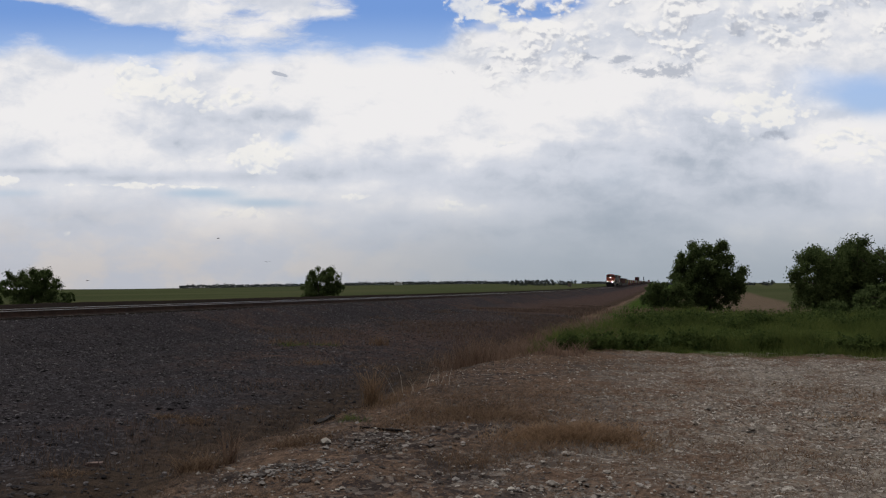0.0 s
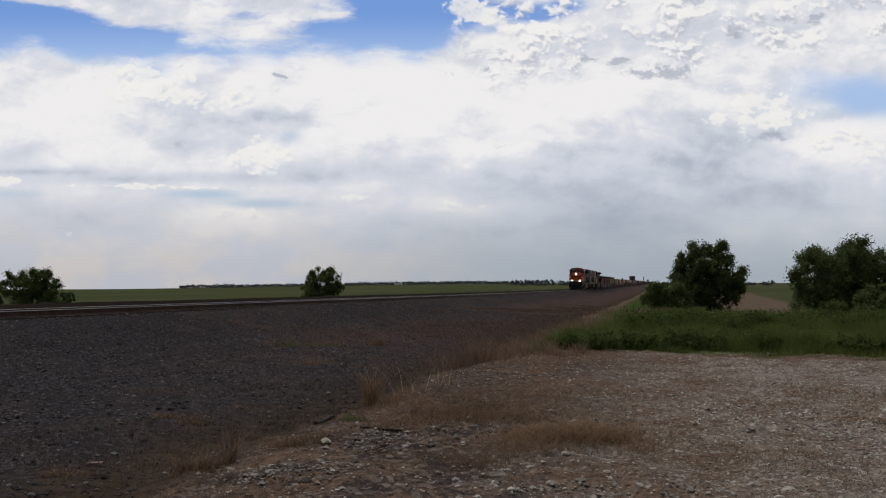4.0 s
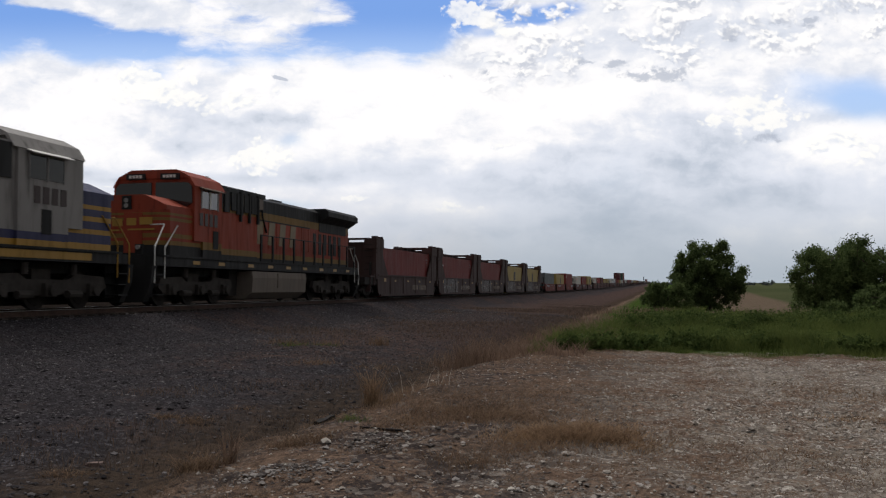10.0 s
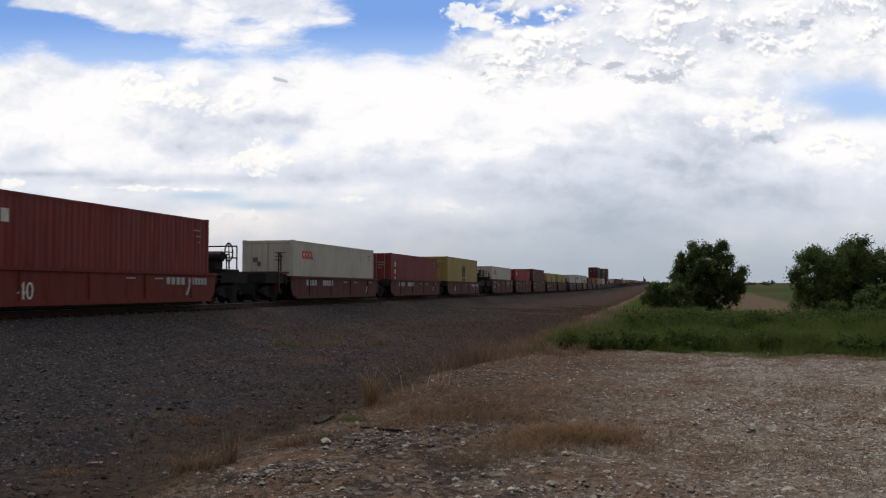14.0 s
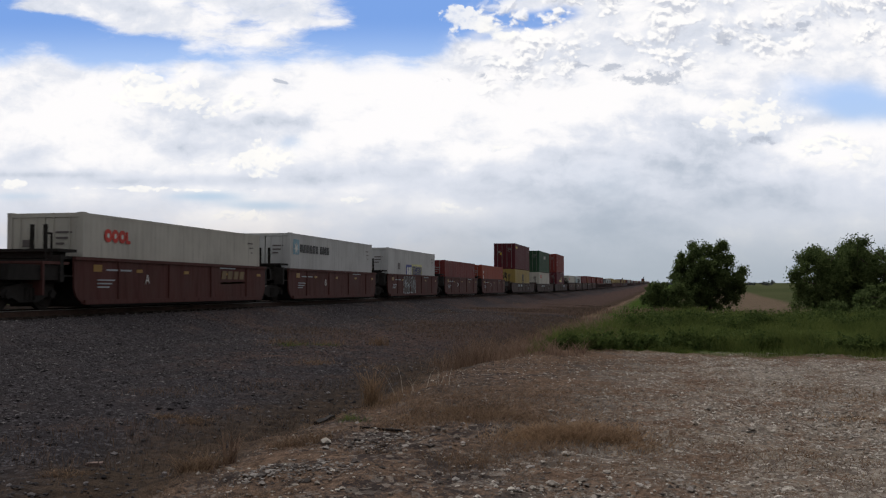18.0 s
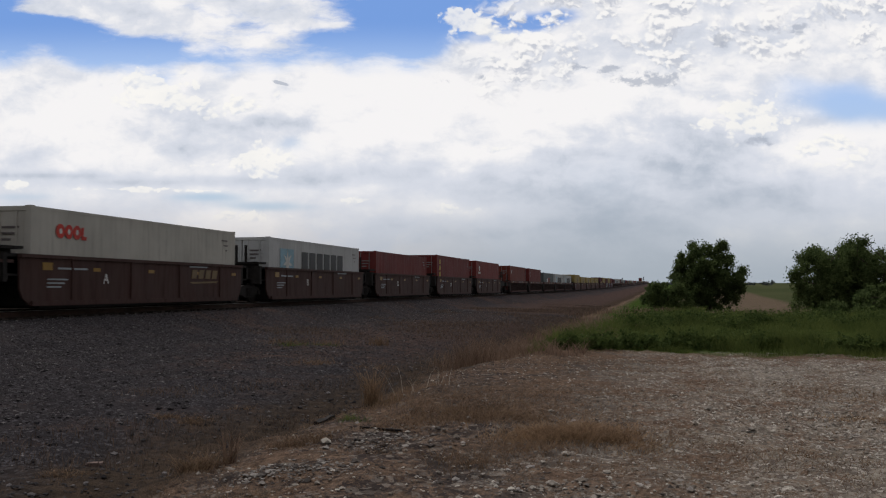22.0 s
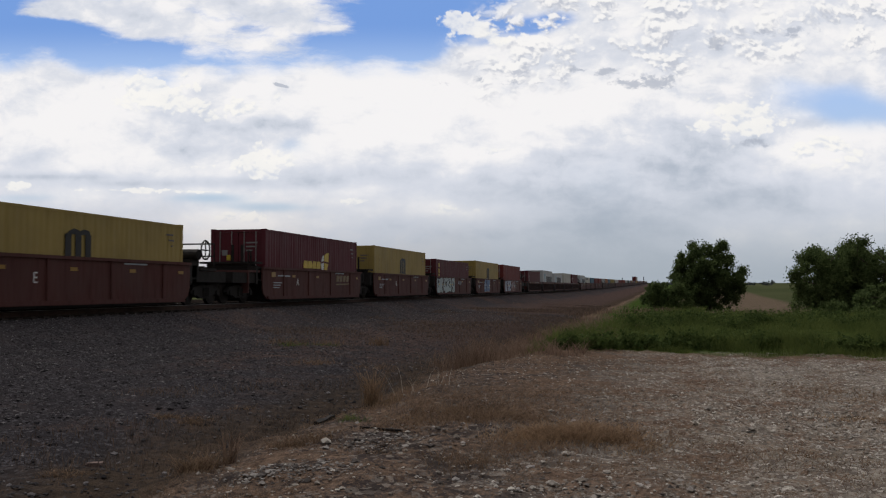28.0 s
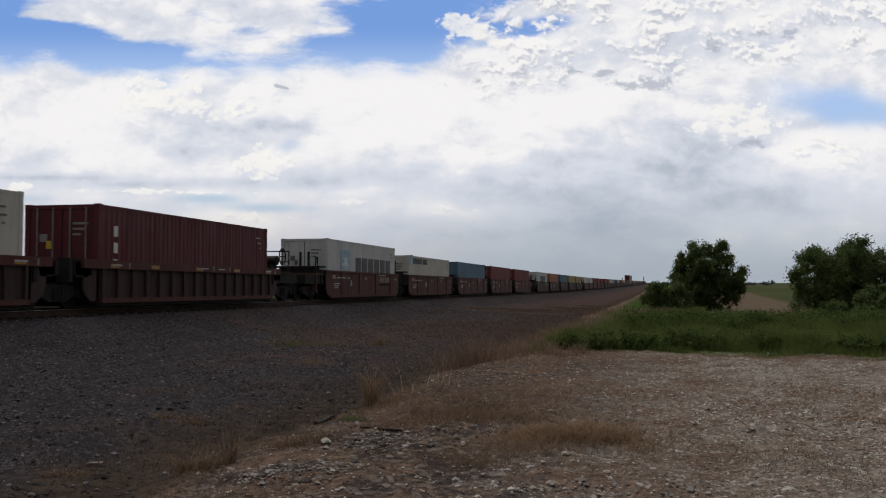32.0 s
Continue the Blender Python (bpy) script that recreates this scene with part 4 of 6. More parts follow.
        part("handrail", bm, GRIMY, ob)
    for y in ([-2.1] if place == "first" else []) + ([LONG + 2.0] if place == "last" else []):
        part("end_sill", bars(fresh(), [(-1.30, 1.30, y - 1.15, y + 1.15, 0.80, 1.20), (-0.75, 0.75, y - 1.5, y + 1.5, 0.35, 0.85)]), GRIMY, ob, "dark end sill over the truck")
    if style != "long" or place == "last":
        freight_truck(ob, {"last": LONG + 2.0}.get(place, LONG + (spread - LONG) / 2) if style != "long" else mid + half)
    CARS[key] = ob
    return ob


def scribble(ob, ink, top, low):
    """Spray-paint lettering that cannot be read: swollen shapes with dark outlines, crossed by strokes."""
    rng = random.Random(ink)
    y0, y1, count = {"silver": (-0.35, 5.7, 5), "azure": (3.6, 6.2, 3), "clouded": (0.3, 4.0, 3), "tail": (4.2, 7.8, 5), "outline": (3.1, 5.9, 4), "faint": (0.6, 5.6, 6)}[ink]
    fill, edge, spot = {"silver": ("mint", "black", "yellow"), "azure": ("azure", "pale", "white"), "clouded": ("cloud", "purple", "yellow"), "tail": ("rusty", "pale", "mint"), "outline": ("umber", "pale", "dusky"), "faint": ("umber", "chalk", "rusty")}[ink]
    w = (y1 - y0) / count
    mid, half = (top + low) / 2, (top - low) / 2 - 0.05

    def blob(cy, cz, ry, rz, x, wave):
        a, b = rng.uniform(0, 6), rng.uniform(0, 6)
        ring = []
        for k in range(22):
            t = 2 * pi * k / 22
            c, d = cos(t), sin(t)
            r = 1.0 + wave * sin(3 * t + a) + 0.6 * wave * sin(5 * t + b)
            ring.append((cy + ry * r * math.copysign(abs(c) ** 0.55, c), cz + rz * min(r, 1.04) * math.copysign(abs(d) ** 0.5, d)))
        return prism(fresh(), ring, "x", x, x + 0.004)

    for k in range(count):
        cy, up = y0 + w * (k + 0.5), rng.uniform(-0.05, 0.05)
        ry, rz = w * 0.56, half * rng.uniform(0.88, 0.98)
        state = rng.getstate()
        part("scrawl_outline", blob(cy, mid + up, ry + (0.07 if ink != "faint" else 0.03), rz + (0.06 if ink != "faint" else 0.03), 1.374, 0.09), INKS[edge], ob)
        rng.setstate(state)
        part("scrawl", blob(cy, mid + up, ry, rz, 1.379, 0.09), INKS[fill], ob, "spray-painted scrawl")
        # gaps and folds inside the shape
        for _ in range(2):
            part("scrawl_gap", blob(cy + rng.uniform(-0.3, 0.3) * w, mid + rng.uniform(-0.3, 0.45) * half, w * rng.uniform(0.05, 0.11), half * rng.uniform(0.12, 0.28), 1.384, 0.25), INKS[edge], ob)
        part("scrawl_spot", blob(cy + rng.uniform(-0.4, 0.4) * w, mid + 0.1 * half, w * 0.10, half * 0.09, 1.384, 0.2), INKS[spot], ob)
        for _ in range(2):
            y, z = cy + rng.uniform(-0.45, 0.45) * w, mid + rng.uniform(-0.6, 0.6) * half
            a, r = rng.choice((0.5, 1.2, 1.57, 1.9, 2.5)), rng.uniform(0.12, 0.32)
            pts = [(1.386, y + (q * cos(a) + 0.12 * sin(3 * q / r)) , z + q * sin(a)) for q in (-r, -r / 2, 0, r / 2, r)]
            part("stroke", rods(fresh(), pts, 0.022), INKS[edge], ob)
    if ink == "clouded":
        scribble(ob, "tail", top, low)
    if ink == "silver":
        for y in (y1 + 1.4, y1 + 1.9):
            part("stroke", rods(fresh(), [(1.376, y, mid + 0.1), (1.376, y + 0.3, mid + 0.35), (1.376, y + 0.45, mid + 0.05), (1.376, y + 0.7, mid + 0.3)], 0.03), INKS["pale"], ob)


# ---- locomotives ----
def loco_truck(ob, y):
    bm = fresh()
    for s in (-1, 1):
        prism(bm, [(y - 2.75, 0.62), (y - 2.6, 0.92), (y - 1.2, 0.98), (y - 0.9, 0.82), (y + 0.9, 0.82), (y + 1.2, 0.98), (y + 2.6, 0.92), (y + 2.75, 0.62), (y + 2.4, 0.40), (y + 1.4, 0.50), (y + 0.5, 0.40), (y - 0.5, 0.40), (y - 1.4, 0.50), (y - 2.4, 0.40)],
              "x", s * 1.02, s * 1.20)
        for d in (-2.0, 0, 2.0):
            box(bm, s * 1.15, s * 1.32, y + d - 0.24, y + d + 0.24, 0.36, 0.72)
            tube(bm, (s * 1.30, y + d, 0.53), (s * 1.40, y + d, 0.53), 0.17, 0.15, 12)
        for d in (-1.05, 1.05):
            tube(bm, (s * 1.27, y + d - 0.3, 0.42), (s * 1.27, y + d + 0.3, 0.42), 0.11)
            tube(bm, (s * 1.25, y + d, 0.95), (s * 1.25, y + d, 1.25), 0.10)
    box(bm, -1.0, 1.0, y - 0.4, y + 0.4, 0.5, 1.1)
    t = part("truck", bm, TRUCK, ob, "dusty six-wheel locomotive truck")
    wheels(t, y, (-2.0, 0.0, 2.0), 0.53)


def banded(parent, name, x, y0, y1, bands, label=""):
    """Body panels stacked upwards in bands of colour: (z0, z1, paint)."""
    for i, (z0, z1, p) in enumerate(bands):
        part(name, box(fresh(), -x, x, y0, y1, z0, z1), p, parent, label)


def letter_bars(parent, y, z, count, w, h, gap, x, material, lean=0.2):
    """One plain bar for each letter of an emblem."""
    for i in range(count):
        a = y + i * (w + gap)
        part("letter_bar", prism(fresh(), [(a, z), (a + w * (1 - lean), z), (a + w, z + h), (a + w * lean, z + h)], "x", x, x + 0.012), material, parent)


def locomotive(scheme, dash):
    """A six-axle diesel with a wide nose at -y. scheme: orange or grey. dash: the older car body."""
    orange = scheme == "orange"
    body, top_p = (FADED if dash else ORANGE, BLACK) if orange else (PALE, PALE)
    stripe = GOLD if dash else YELLOW
    words = {("orange", False): "orange and black diesel locomotive with lit headlights", ("orange", True): "faded orange and black diesel locomotive, yellow stripes",
             ("grey", False): "dusty pale grey diesel locomotive, yellow stripe"}
    ob = thing("locomotive", words[scheme, dash] + " on rails", "locomotive", "locomotives")
    # frame, tank and running gear
    bm = box(fresh(), -1.46, 1.46, 1.0, 21.3, 1.30, 1.60)
    box(bm, -0.5, 0.5, 0.6, 21.7, 1.0, 1.35)
    part("frame", bm, BLACK, ob)
    ce = (5.65 if dash else 5.45) if orange else 6.3      # where the cab ends
    back = 6.3 - ce
    # filler added to close the view below the frame and darken it
    part("underframe_filler", box(box(fresh(), -0.32, 0.32, 1.6, 20.7, 0.12, 1.30), -0.9, 0.9, 7.0, 7.7, 0.3, 1.3), GRIMY, ob, "dark filler block standing in for pipes and shade")
    part("walkway", box(fresh(), -1.52, 1.52, 1.5, 21.0, 1.60, 1.66), BLACK, ob)
    for s in (-1, 1):
        part("sill_stripe", box(fresh(), s * 1.462, s * 1.475, 3.0, 21.0, 1.36, 1.56), BLACK if orange else YELLOW, ob)
        if orange:
            for k in range(9):
                part("reflector", box(fresh(), s * 1.476, s * 1.482, 3.6 + k * 1.95, 4.1 + k * 1.95, 1.40, 1.52), REFLECTOR, ob)
    tank = part("fuel_tank", prism(fresh(), [(-1.46, 1.25), (-1.50, 1.0), (-1.46, 0.42), (-1.1, 0.17), (1.1, 0.17), (1.46, 0.42), (1.50, 1.0), (1.46, 1.25)], "y", 7.9, 13.7), TANK if orange else BLACK, ob, "dusty fuel tank" if orange else "black fuel tank with air reservoirs")
    if not orange:
        for y in (8.8, 10.9):
            part("air_reservoir", tube(fresh(), (1.42, y, 1.0), (1.42, y + 1.9, 1.0), 0.20, None, 14), TANK, tank)
    else:
        part("tank_weld", box(fresh(), -1.52, 1.52, 10.4, 10.46, 0.6, 1.2), TANK, tank)
    fore = 0.9 if not dash else 0.6    # a longer front end
    aft = 0.2 if dash else 0.0                     # and a longer rear end
    for y in (4.4 - 0.8 * fore, 17.9 + 0.85 * aft):
        loco_truck(ob, y)
    for y, e in ((1.0, -1), (21.3, 1)):
        plow = prism(fresh(), [(-1.5, 1.30), (1.5, 1.30), (1.45, 0.75), (1.2, 0.16), (-1.2, 0.16), (-1.45, 0.75)], "y", y - 0.14, y + 0.14)
        part("pilot", plow, BLACK, ob, "black pilot plate")
        part("coupler", box(box(fresh(), -0.16, 0.16, y + e * 0.05, y + e * 0.85, 0.70, 1.0), -0.3, 0.3, y, y + e * 0.3, 0.62, 1.1), GRIMY, ob)
        for s in (-1, 1):
            st = fresh()
            for k in range(4):
                box(st, s * 1.05, s * 1.48, y + (0.12 if e < 0 else -0.62), y + (0.62 if e < 0 else -0.12), 0.36 + k * 0.32, 0.40 + k * 0.32)
            box(st, s * 1.02, s * 1.05, y + (0.1 if e < 0 else -0.64), y + (0.64 if e < 0 else -0.1), 0.3, 1.6)
            steps_ob = part("steps", st, BLACK, ob)
            rail_p = WHITE if orange or e > 0 else YELLOW
            hr = fresh()
            rods(hr, [(s * 1.47, y + e * -0.05, 0.75), (s * 1.47, y + e * -0.05, 1.9), (s * 1.40, y - e * 0.75, 2.66), (s * 0.9, y - e * 0.75, 2.66)], 0.024)
            rods(hr, [(s * 1.47, y - e * 0.68, 0.9), (s * 1.47, y - e * 0.68, 1.9), (s * 1.47, y - e * 1.5, 2.66)], 0.024)
            part("grab_rail", hr, rail_p, steps_ob, "pale grab rail")
    # nose
    nose_y = 1.75
    ring = [(-1.45, 4.2), (-1.45, nose_y + 0.28), (-1.22, nose_y), (1.22, nose_y), (1.45, nose_y + 0.28), (1.45, 4.2)]
    bands = [(1.66, 1.98, BLACK), (1.98, 2.16, stripe), (2.16, 3.16, body)] if orange else [(1.66, 1.84, stripe), (1.84, 2.10, NAVY), (2.10, 2.24, stripe), (2.24, 2.46, NAVY), (2.46, 2.60, stripe), (2.60, 2.80, NAVY), (2.80, 2.92, stripe), (2.92, 3.16, NAVY)]
    if dash and orange:
        bands = [(1.66, 2.0, BLACK), (2.0, 2.14, stripe), (2.14, 2.24, body), (2.24, 2.38, stripe), (2.38, 2.80, body), (2.80, 2.90, stripe), (2.90, 2.98, body), (2.98, 3.06, stripe), (3.06, 3.16, body)]
    for z0, z1, p in bands:
        part("nose_panel", prism(fresh(), ring, "z", z0, z1), p, ob)
    part("nose_top", prism(fresh(), [(-1.42, 3.16), (1.42, 3.16), (1.42, 3.30), (0.62, 3.66), (-0.62, 3.66), (-1.42, 3.30)], "y", nose_y + 0.10, 3.6), body if orange else NAVY, ob)
    part("nose_door", box(fresh(), -0.05, 0.62, nose_y - 0.02, nose_y + 0.02, 1.75, 3.05), body if orange else NAVY, ob)
    if orange:
        for k, (a, b, c, d) in enumerate(((-1.0, -0.58, 2.62, 2.86), (-0.46, -0.10, 2.62, 2.86), (0.06, 0.40, 2.64, 2.88), (0.52, 0.98, 2.66, 2.90), (-1.05, -0.2, 2.46, 2.51), (0.1, 1.05, 2.48, 2.53))):
            part("letter_bar", box(fresh(), a, b, nose_y - 0.03, nose_y - 0.005, c, d), BLACK if not dash else YELLOW, ob)
    # cab
    roof_z = 4.66
    cab_ring = [(-1.53, 2.2), (1.53, 2.2), (1.53, 4.10), (1.34, 4.40), (0.85, roof_z), (-0.85, roof_z), (-1.34, 4.40), (-1.53, 4.10)]
    cab = part("cab", prism(fresh(), cab_ring, "y", 3.55, ce), body, ob)
    lower = [(1.66, 1.93, BLACK), (1.93, 2.2, stripe)] if orange else [(1.66, 1.82, stripe), (1.82, 2.02, NAVY), (2.02, 2.2, body)]
    banded(ob, "cab_skirt", 1.53, 4.2, ce, lower)
    part("cab_roof", prism(fresh(), [(-1.56, 4.10), (-1.36, 4.43), (-0.86, roof_z + 0.02), (0.86, roof_z + 0.02), (1.36, 4.43), (1.56, 4.10), (1.5, 4.08), (1.3, 4.38), (-1.3, 4.38), (-1.5, 4.08)], "y", 3.50, ce + 0.2), PALE if not orange else body, cab, "dusty cab roof")
    for s in (-1, 1):
        part("windshield", prism(fresh(), [(s * 0.08, 3.62), (s * 0.62, 3.60), (s * 1.20, 3.36), (s * 1.46, 3.52), (s * 1.44, 4.08), (s * 1.30, 4.22), (s * 0.08, 4.24)], "y", 3.50, 3.56), GLASS, cab, "dark windshield pane")
        part("number_board", box(fresh(), s * 0.30, s * 1.0, 3.42, 3.56, 4.34, 4.54), BLACK, cab)
        bm = fresh()
        for k in range(4):
            box(bm, s * 0.40 + k * s * 0.13, s * 0.49 + k * s * 0.13, 3.40, 3.42, 4.39, 4.49)
        pieces("number_bar", bm, INKS["white"], cab)
        for y0, y1 in ((4.45 - 0.6 * back, 5.1 - 0.75 * back), (5.2 - 0.75 * back, 5.85 - 0.9 * back)):
            part("side_window", box(fresh(), s * 1.525, s * 1.545, y0, y1, 3.38, 3.98), GLASS, cab, "cab side window")
        part("window_frame", bars(fresh(), [(s * 1.53, s * 1.56, y, y + 0.05, 3.34, 4.02) for y in (4.40 - 0.6 * back, 5.12 - 0.75 * back, 5.87 - 0.9 * back)] + [(s * 1.53, s * 1.60, 4.35 - 0.6 * back, 5.95 - 0.9 * back, 4.0, 4.08)]), PALE, cab)
        bm = fresh()
        for k in range(4):
            mark_row(bm, 4.30 - 0.6 * back + k * 0.37, 2.76, 1, 0.28, 0.44, 0, 1.535 if s > 0 else -1.549)
        pieces("number_bar", bm, INKS["umber"], cab)
        part("cab_door", box(fresh(), s * 1.53, s * 1.548, 4.95, 5.35, 1.98, 2.62), BLACK, ob)
    for z in (3.30, 3.47):
        part("headlight", tube(fresh(), (0.0, nose_y + 0.06, z), (0.0, nose_y + 0.01, z), 0.075, None, 14), LAMP if orange and not dash else PALE, ob, "lit headlight" if orange and not dash else "unlit headlight")
    part("headlight_housing", box(fresh(), -0.16, 0.16, nose_y + 0.03, nose_y + 0.5, 3.17, 3.62), BLACK, ob)
    for s in (-1, 1):
        part("ditch_light", tube(fresh(), (s * 0.80, nose_y - 0.55, 1.90), (s * 0.80, nose_y - 0.62, 1.90), 0.075, None, 14), LAMP if orange and not dash else PALE, ob, "lit ditch light" if orange and not dash else "unlit ditch light")
        part("light_bracket", box(fresh(), s * 0.68, s * 0.92, nose_y - 0.55, nose_y - 0.4, 1.66, 2.0), BLACK, ob)
    # equipment cab and long hood
    if orange and not dash:
        hood = [(1.66, 1.95, BLACK), (1.95, 2.20, stripe), (2.20, 3.36, body), (3.36, 3.66, stripe), (3.66, 4.22, top_p)]
    elif orange:
        hood = [(1.66, 1.82, BLACK), (1.82, 2.04, stripe), (2.04, 3.40, body), (3.40, 3.72, stripe), (3.72, 4.22, top_p)]
    else:
        hood = [(1.66, 1.82, stripe), (1.82, 2.04, NAVY), (2.04, 4.24, body)]
    banded(ob, "equipment_panel", 1.44, ce, 8.4, hood)
    banded(ob, "hood_panel", 1.02, 8.4, 20.9, hood)
    part("hood_roof", prism(fresh(), [(-1.02, 4.22), (1.02, 4.22), (0.8, 4.36), (-0.8, 4.36)], "y", ce, 20.9), top_p, ob)
    if dash and orange:
        banded(ob, "hood_band", 1.03, 8.4, 15.2, [(3.36, 3.42, BLACK)])
    for s in (-1, 1):
        for k in range(3):
            part("vent_grille", box(fresh(), s * 1.44, s * 1.50, 6.42 + k * 0.66, 6.98 + k * 0.66, 3.50 if k else 3.38, 4.18), BLACK, ob, "black intake grille")
        for k in range(9):
            part("hood_door", box(fresh(), s * 1.02, s * 1.035, 8.7 + k * 0.9, 9.5 + k * 0.9, 2.28, 3.35), body, ob)
        for k in range(6):
            part("louver", box(fresh(), s * 1.02, s * 1.045, 15.6 + k * 0.72, 16.0 + k * 0.72, 2.2, 3.2), BLACK, ob, "dark louver opening")
        if fore:
            for y0, y1, z0 in ((4.75, 5.2, 3.5), (5.35, 5.8, 3.4), (5.95, 6.35, 3.5)) if back else ((5.6, 6.3, 3.3),):
                part("vent_grille", box(fresh(), s * 1.44, s * 1.50, y0, y1, z0, 4.18), BLACK, ob, "black intake grille")
            part("awning", prism(fresh(), [(s * 1.52, 4.12), (s * 1.74, 4.02), (s * 1.74, 4.00), (s * 1.52, 4.08)], "y", 4.25 - 0.6 * back, 6.0 - 0.8 * back), BROWNED if dash else WHITE, cab, "browned window awning" if dash else "pale window awning")
        part("radiator_opening", box(fresh(), s * 1.02, s * 1.05, 16.4, 20.4, 3.3, 4.0), BLACK, ob)
        if orange:
            bm = fresh() if not dash else None
            lx = s * 1.036 if s > 0 else -1.05
            if dash:
                letter_bars(ob, 9.2, 2.40, 4, 0.78, 0.95, 0.42, lx, INKS["dull_gold"])
            else:
                letter_bars(ob, 9.85, 2.80, 4, 1.02, 0.50, 0.10, lx, INKS["umber"])
                part("emblem", prism(bm, [(9.2, 2.66), (14.8, 2.72), (14.2, 2.60), (9.4, 2.50)], "x", lx, lx + 0.012), INKS["umber"], ob, "dark swoosh-shaped bar")
        else:
            letter_bars(ob, 10.5, 3.0, 8, 0.40, 0.72, 0.13, s * 1.036 if s > 0 else -1.05, NAVY, 0.0)
            part("side_window", prism(fresh(), [(6.70, 3.30), (6.84, 3.20), (7.06, 3.20), (7.20, 3.30), (7.20, 3.78), (7.06, 3.92), (6.84, 3.92), (6.70, 3.78)], "x", s * 1.44, s * 1.515), GLASS, ob, "dark rounded window")
            part("side_locker", box(fresh(), s * 1.44, s * 1.50, 6.62, 7.5, 2.16, 3.05), body, ob)
    # radiator wings
    y0 = 15.7 if not dash else 16.4
    z0, z1 = (3.92, 4.54) if not dash else (4.05, 4.42)
    part("radiator_cowl", prism(fresh(), [(-1.02, z0 - 0.32), (1.02, z0 - 0.32), (1.52, z0), (1.52, z1 - 0.14), (1.36, z1), (-1.36, z1), (-1.52, z1 - 0.14), (-1.52, z0)], "y", y0, 21.0), top_p if orange else PALE, ob, "flared radiator cowl")
    part("radiator_screen", box(fresh(), -1.1, 1.1, y0 + 0.6, 20.4, z1, z1 + 0.03), TANK, ob)
    # roof gear
    part("exhaust_stack", box(fresh(), -0.35, 0.35, 12.4, 13.6, 4.33, 4.52), BLACK if dash else (WHITE if back else TANK), ob)
    bm = fresh()
    for k in range(3):
        tube(bm, (-0.2 + k * 0.2, 10.6, 4.48), (-0.2 + k * 0.2, 11.1, 4.50), 0.05, 0.09)
    box(bm, -0.3, 0.3, 10.8, 10.9, 4.3, 4.46)
    part("horn", bm, BLACK, ob)
    part("antenna", box(fresh(), -0.5, 0.5, 4.3, 5.0, roof_z, roof_z + 0.09), WHITE, cab)
    part("antenna", tube(fresh(), (0.9, 5.6, 4.5), (0.9, 5.6, 4.66), 0.12, None, 10), WHITE, cab)
    part("air_cooler", box(fresh(), -0.9, 0.9, 6.5, 8.2, 4.30, 4.46), BLACK, ob)
    if back:
        # intake housing behind the cab: pipes, posts and a walkway rail on top
        for s in (-1, 1):
            part("intake_roof", box(fresh(), s * 0.05, s * 1.40, ce + 0.05, 9.3, 4.20, 4.37), BLACK, ob, "black intake housing roof")
            for y in (6.7, 7.5, 8.3):
                part("intake_post", box(fresh(), s * 1.44, s * 1.53, y, y + 0.12, 3.12, 4.26), BLACK, ob)
                part("intake_screen", box(fresh(), s * 1.44, s * 1.47, y + 0.18, y + 0.62, 3.74, 4.16), TANK, ob, "grey intake screen")
            part("drain_pipe", rods(fresh(), [(s * 1.06, 9.7, 4.1), (s * 1.07, 9.8, 3.5), (s * 1.07, 10.2, 2.9)], 0.035), BLACK, ob)
            part("cab_window_post", box(fresh(), s * 1.55, s * 1.57, 4.62, 4.72, 3.40, 3.98), WHITE, cab, "pale window post")
    # handrails
    hue = ORANGE if orange and not dash else (BLACK if orange else TANK)
    for s in (-1, 1):
        for k in range(11):
            y = 8.7 + k * 1.18
            part("stanchion", box(fresh(), s * 1.43, s * 1.49, y, y + 0.13, 1.66, 2.74), BLACK if orange else BROWNED, ob)
        part("handrail", rods(fresh(), [(s * 1.46, 8.7, 2.72), (s * 1.46, 20.7, 2.72)], 0.022), BLACK if orange else YELLOW, ob)
    if fore or aft:
        for o in ob.children_recursive:
            if o.name.split(".")[0] in ("truck", "wheel", "tread", "axle", "fuel_tank", "tank_weld", "vent_grille") or o.data is None:
                continue
            for w in o.data.vertices:
                if w.co.y < 6.6:
                    w.co.y -= fore
                elif w.co.y > 14.0:
                    w.co.y += aft
    return ob


# ---- the consist, from the head of the train backwards ----
PACE, GAIN, GAIN_FROM = 37.0, 0.10, 11.0


def gone(t):
    """Metres that the train has run by t seconds."""
    return PACE * t + 0.5 * GAIN * max(0.0, t - GAIN_FROM) ** 2


RIDERS = []    # (thing, metres behind the head mark, height over the rail, turned about)
RIDERS.append((locomotive("orange", False), 351.0, 0.0, False))
RIDERS.append((locomotive("grey", False), 396.1, 0.0, True))
RIDERS.append((locomotive("orange", True), 397.0, 0.0, False))

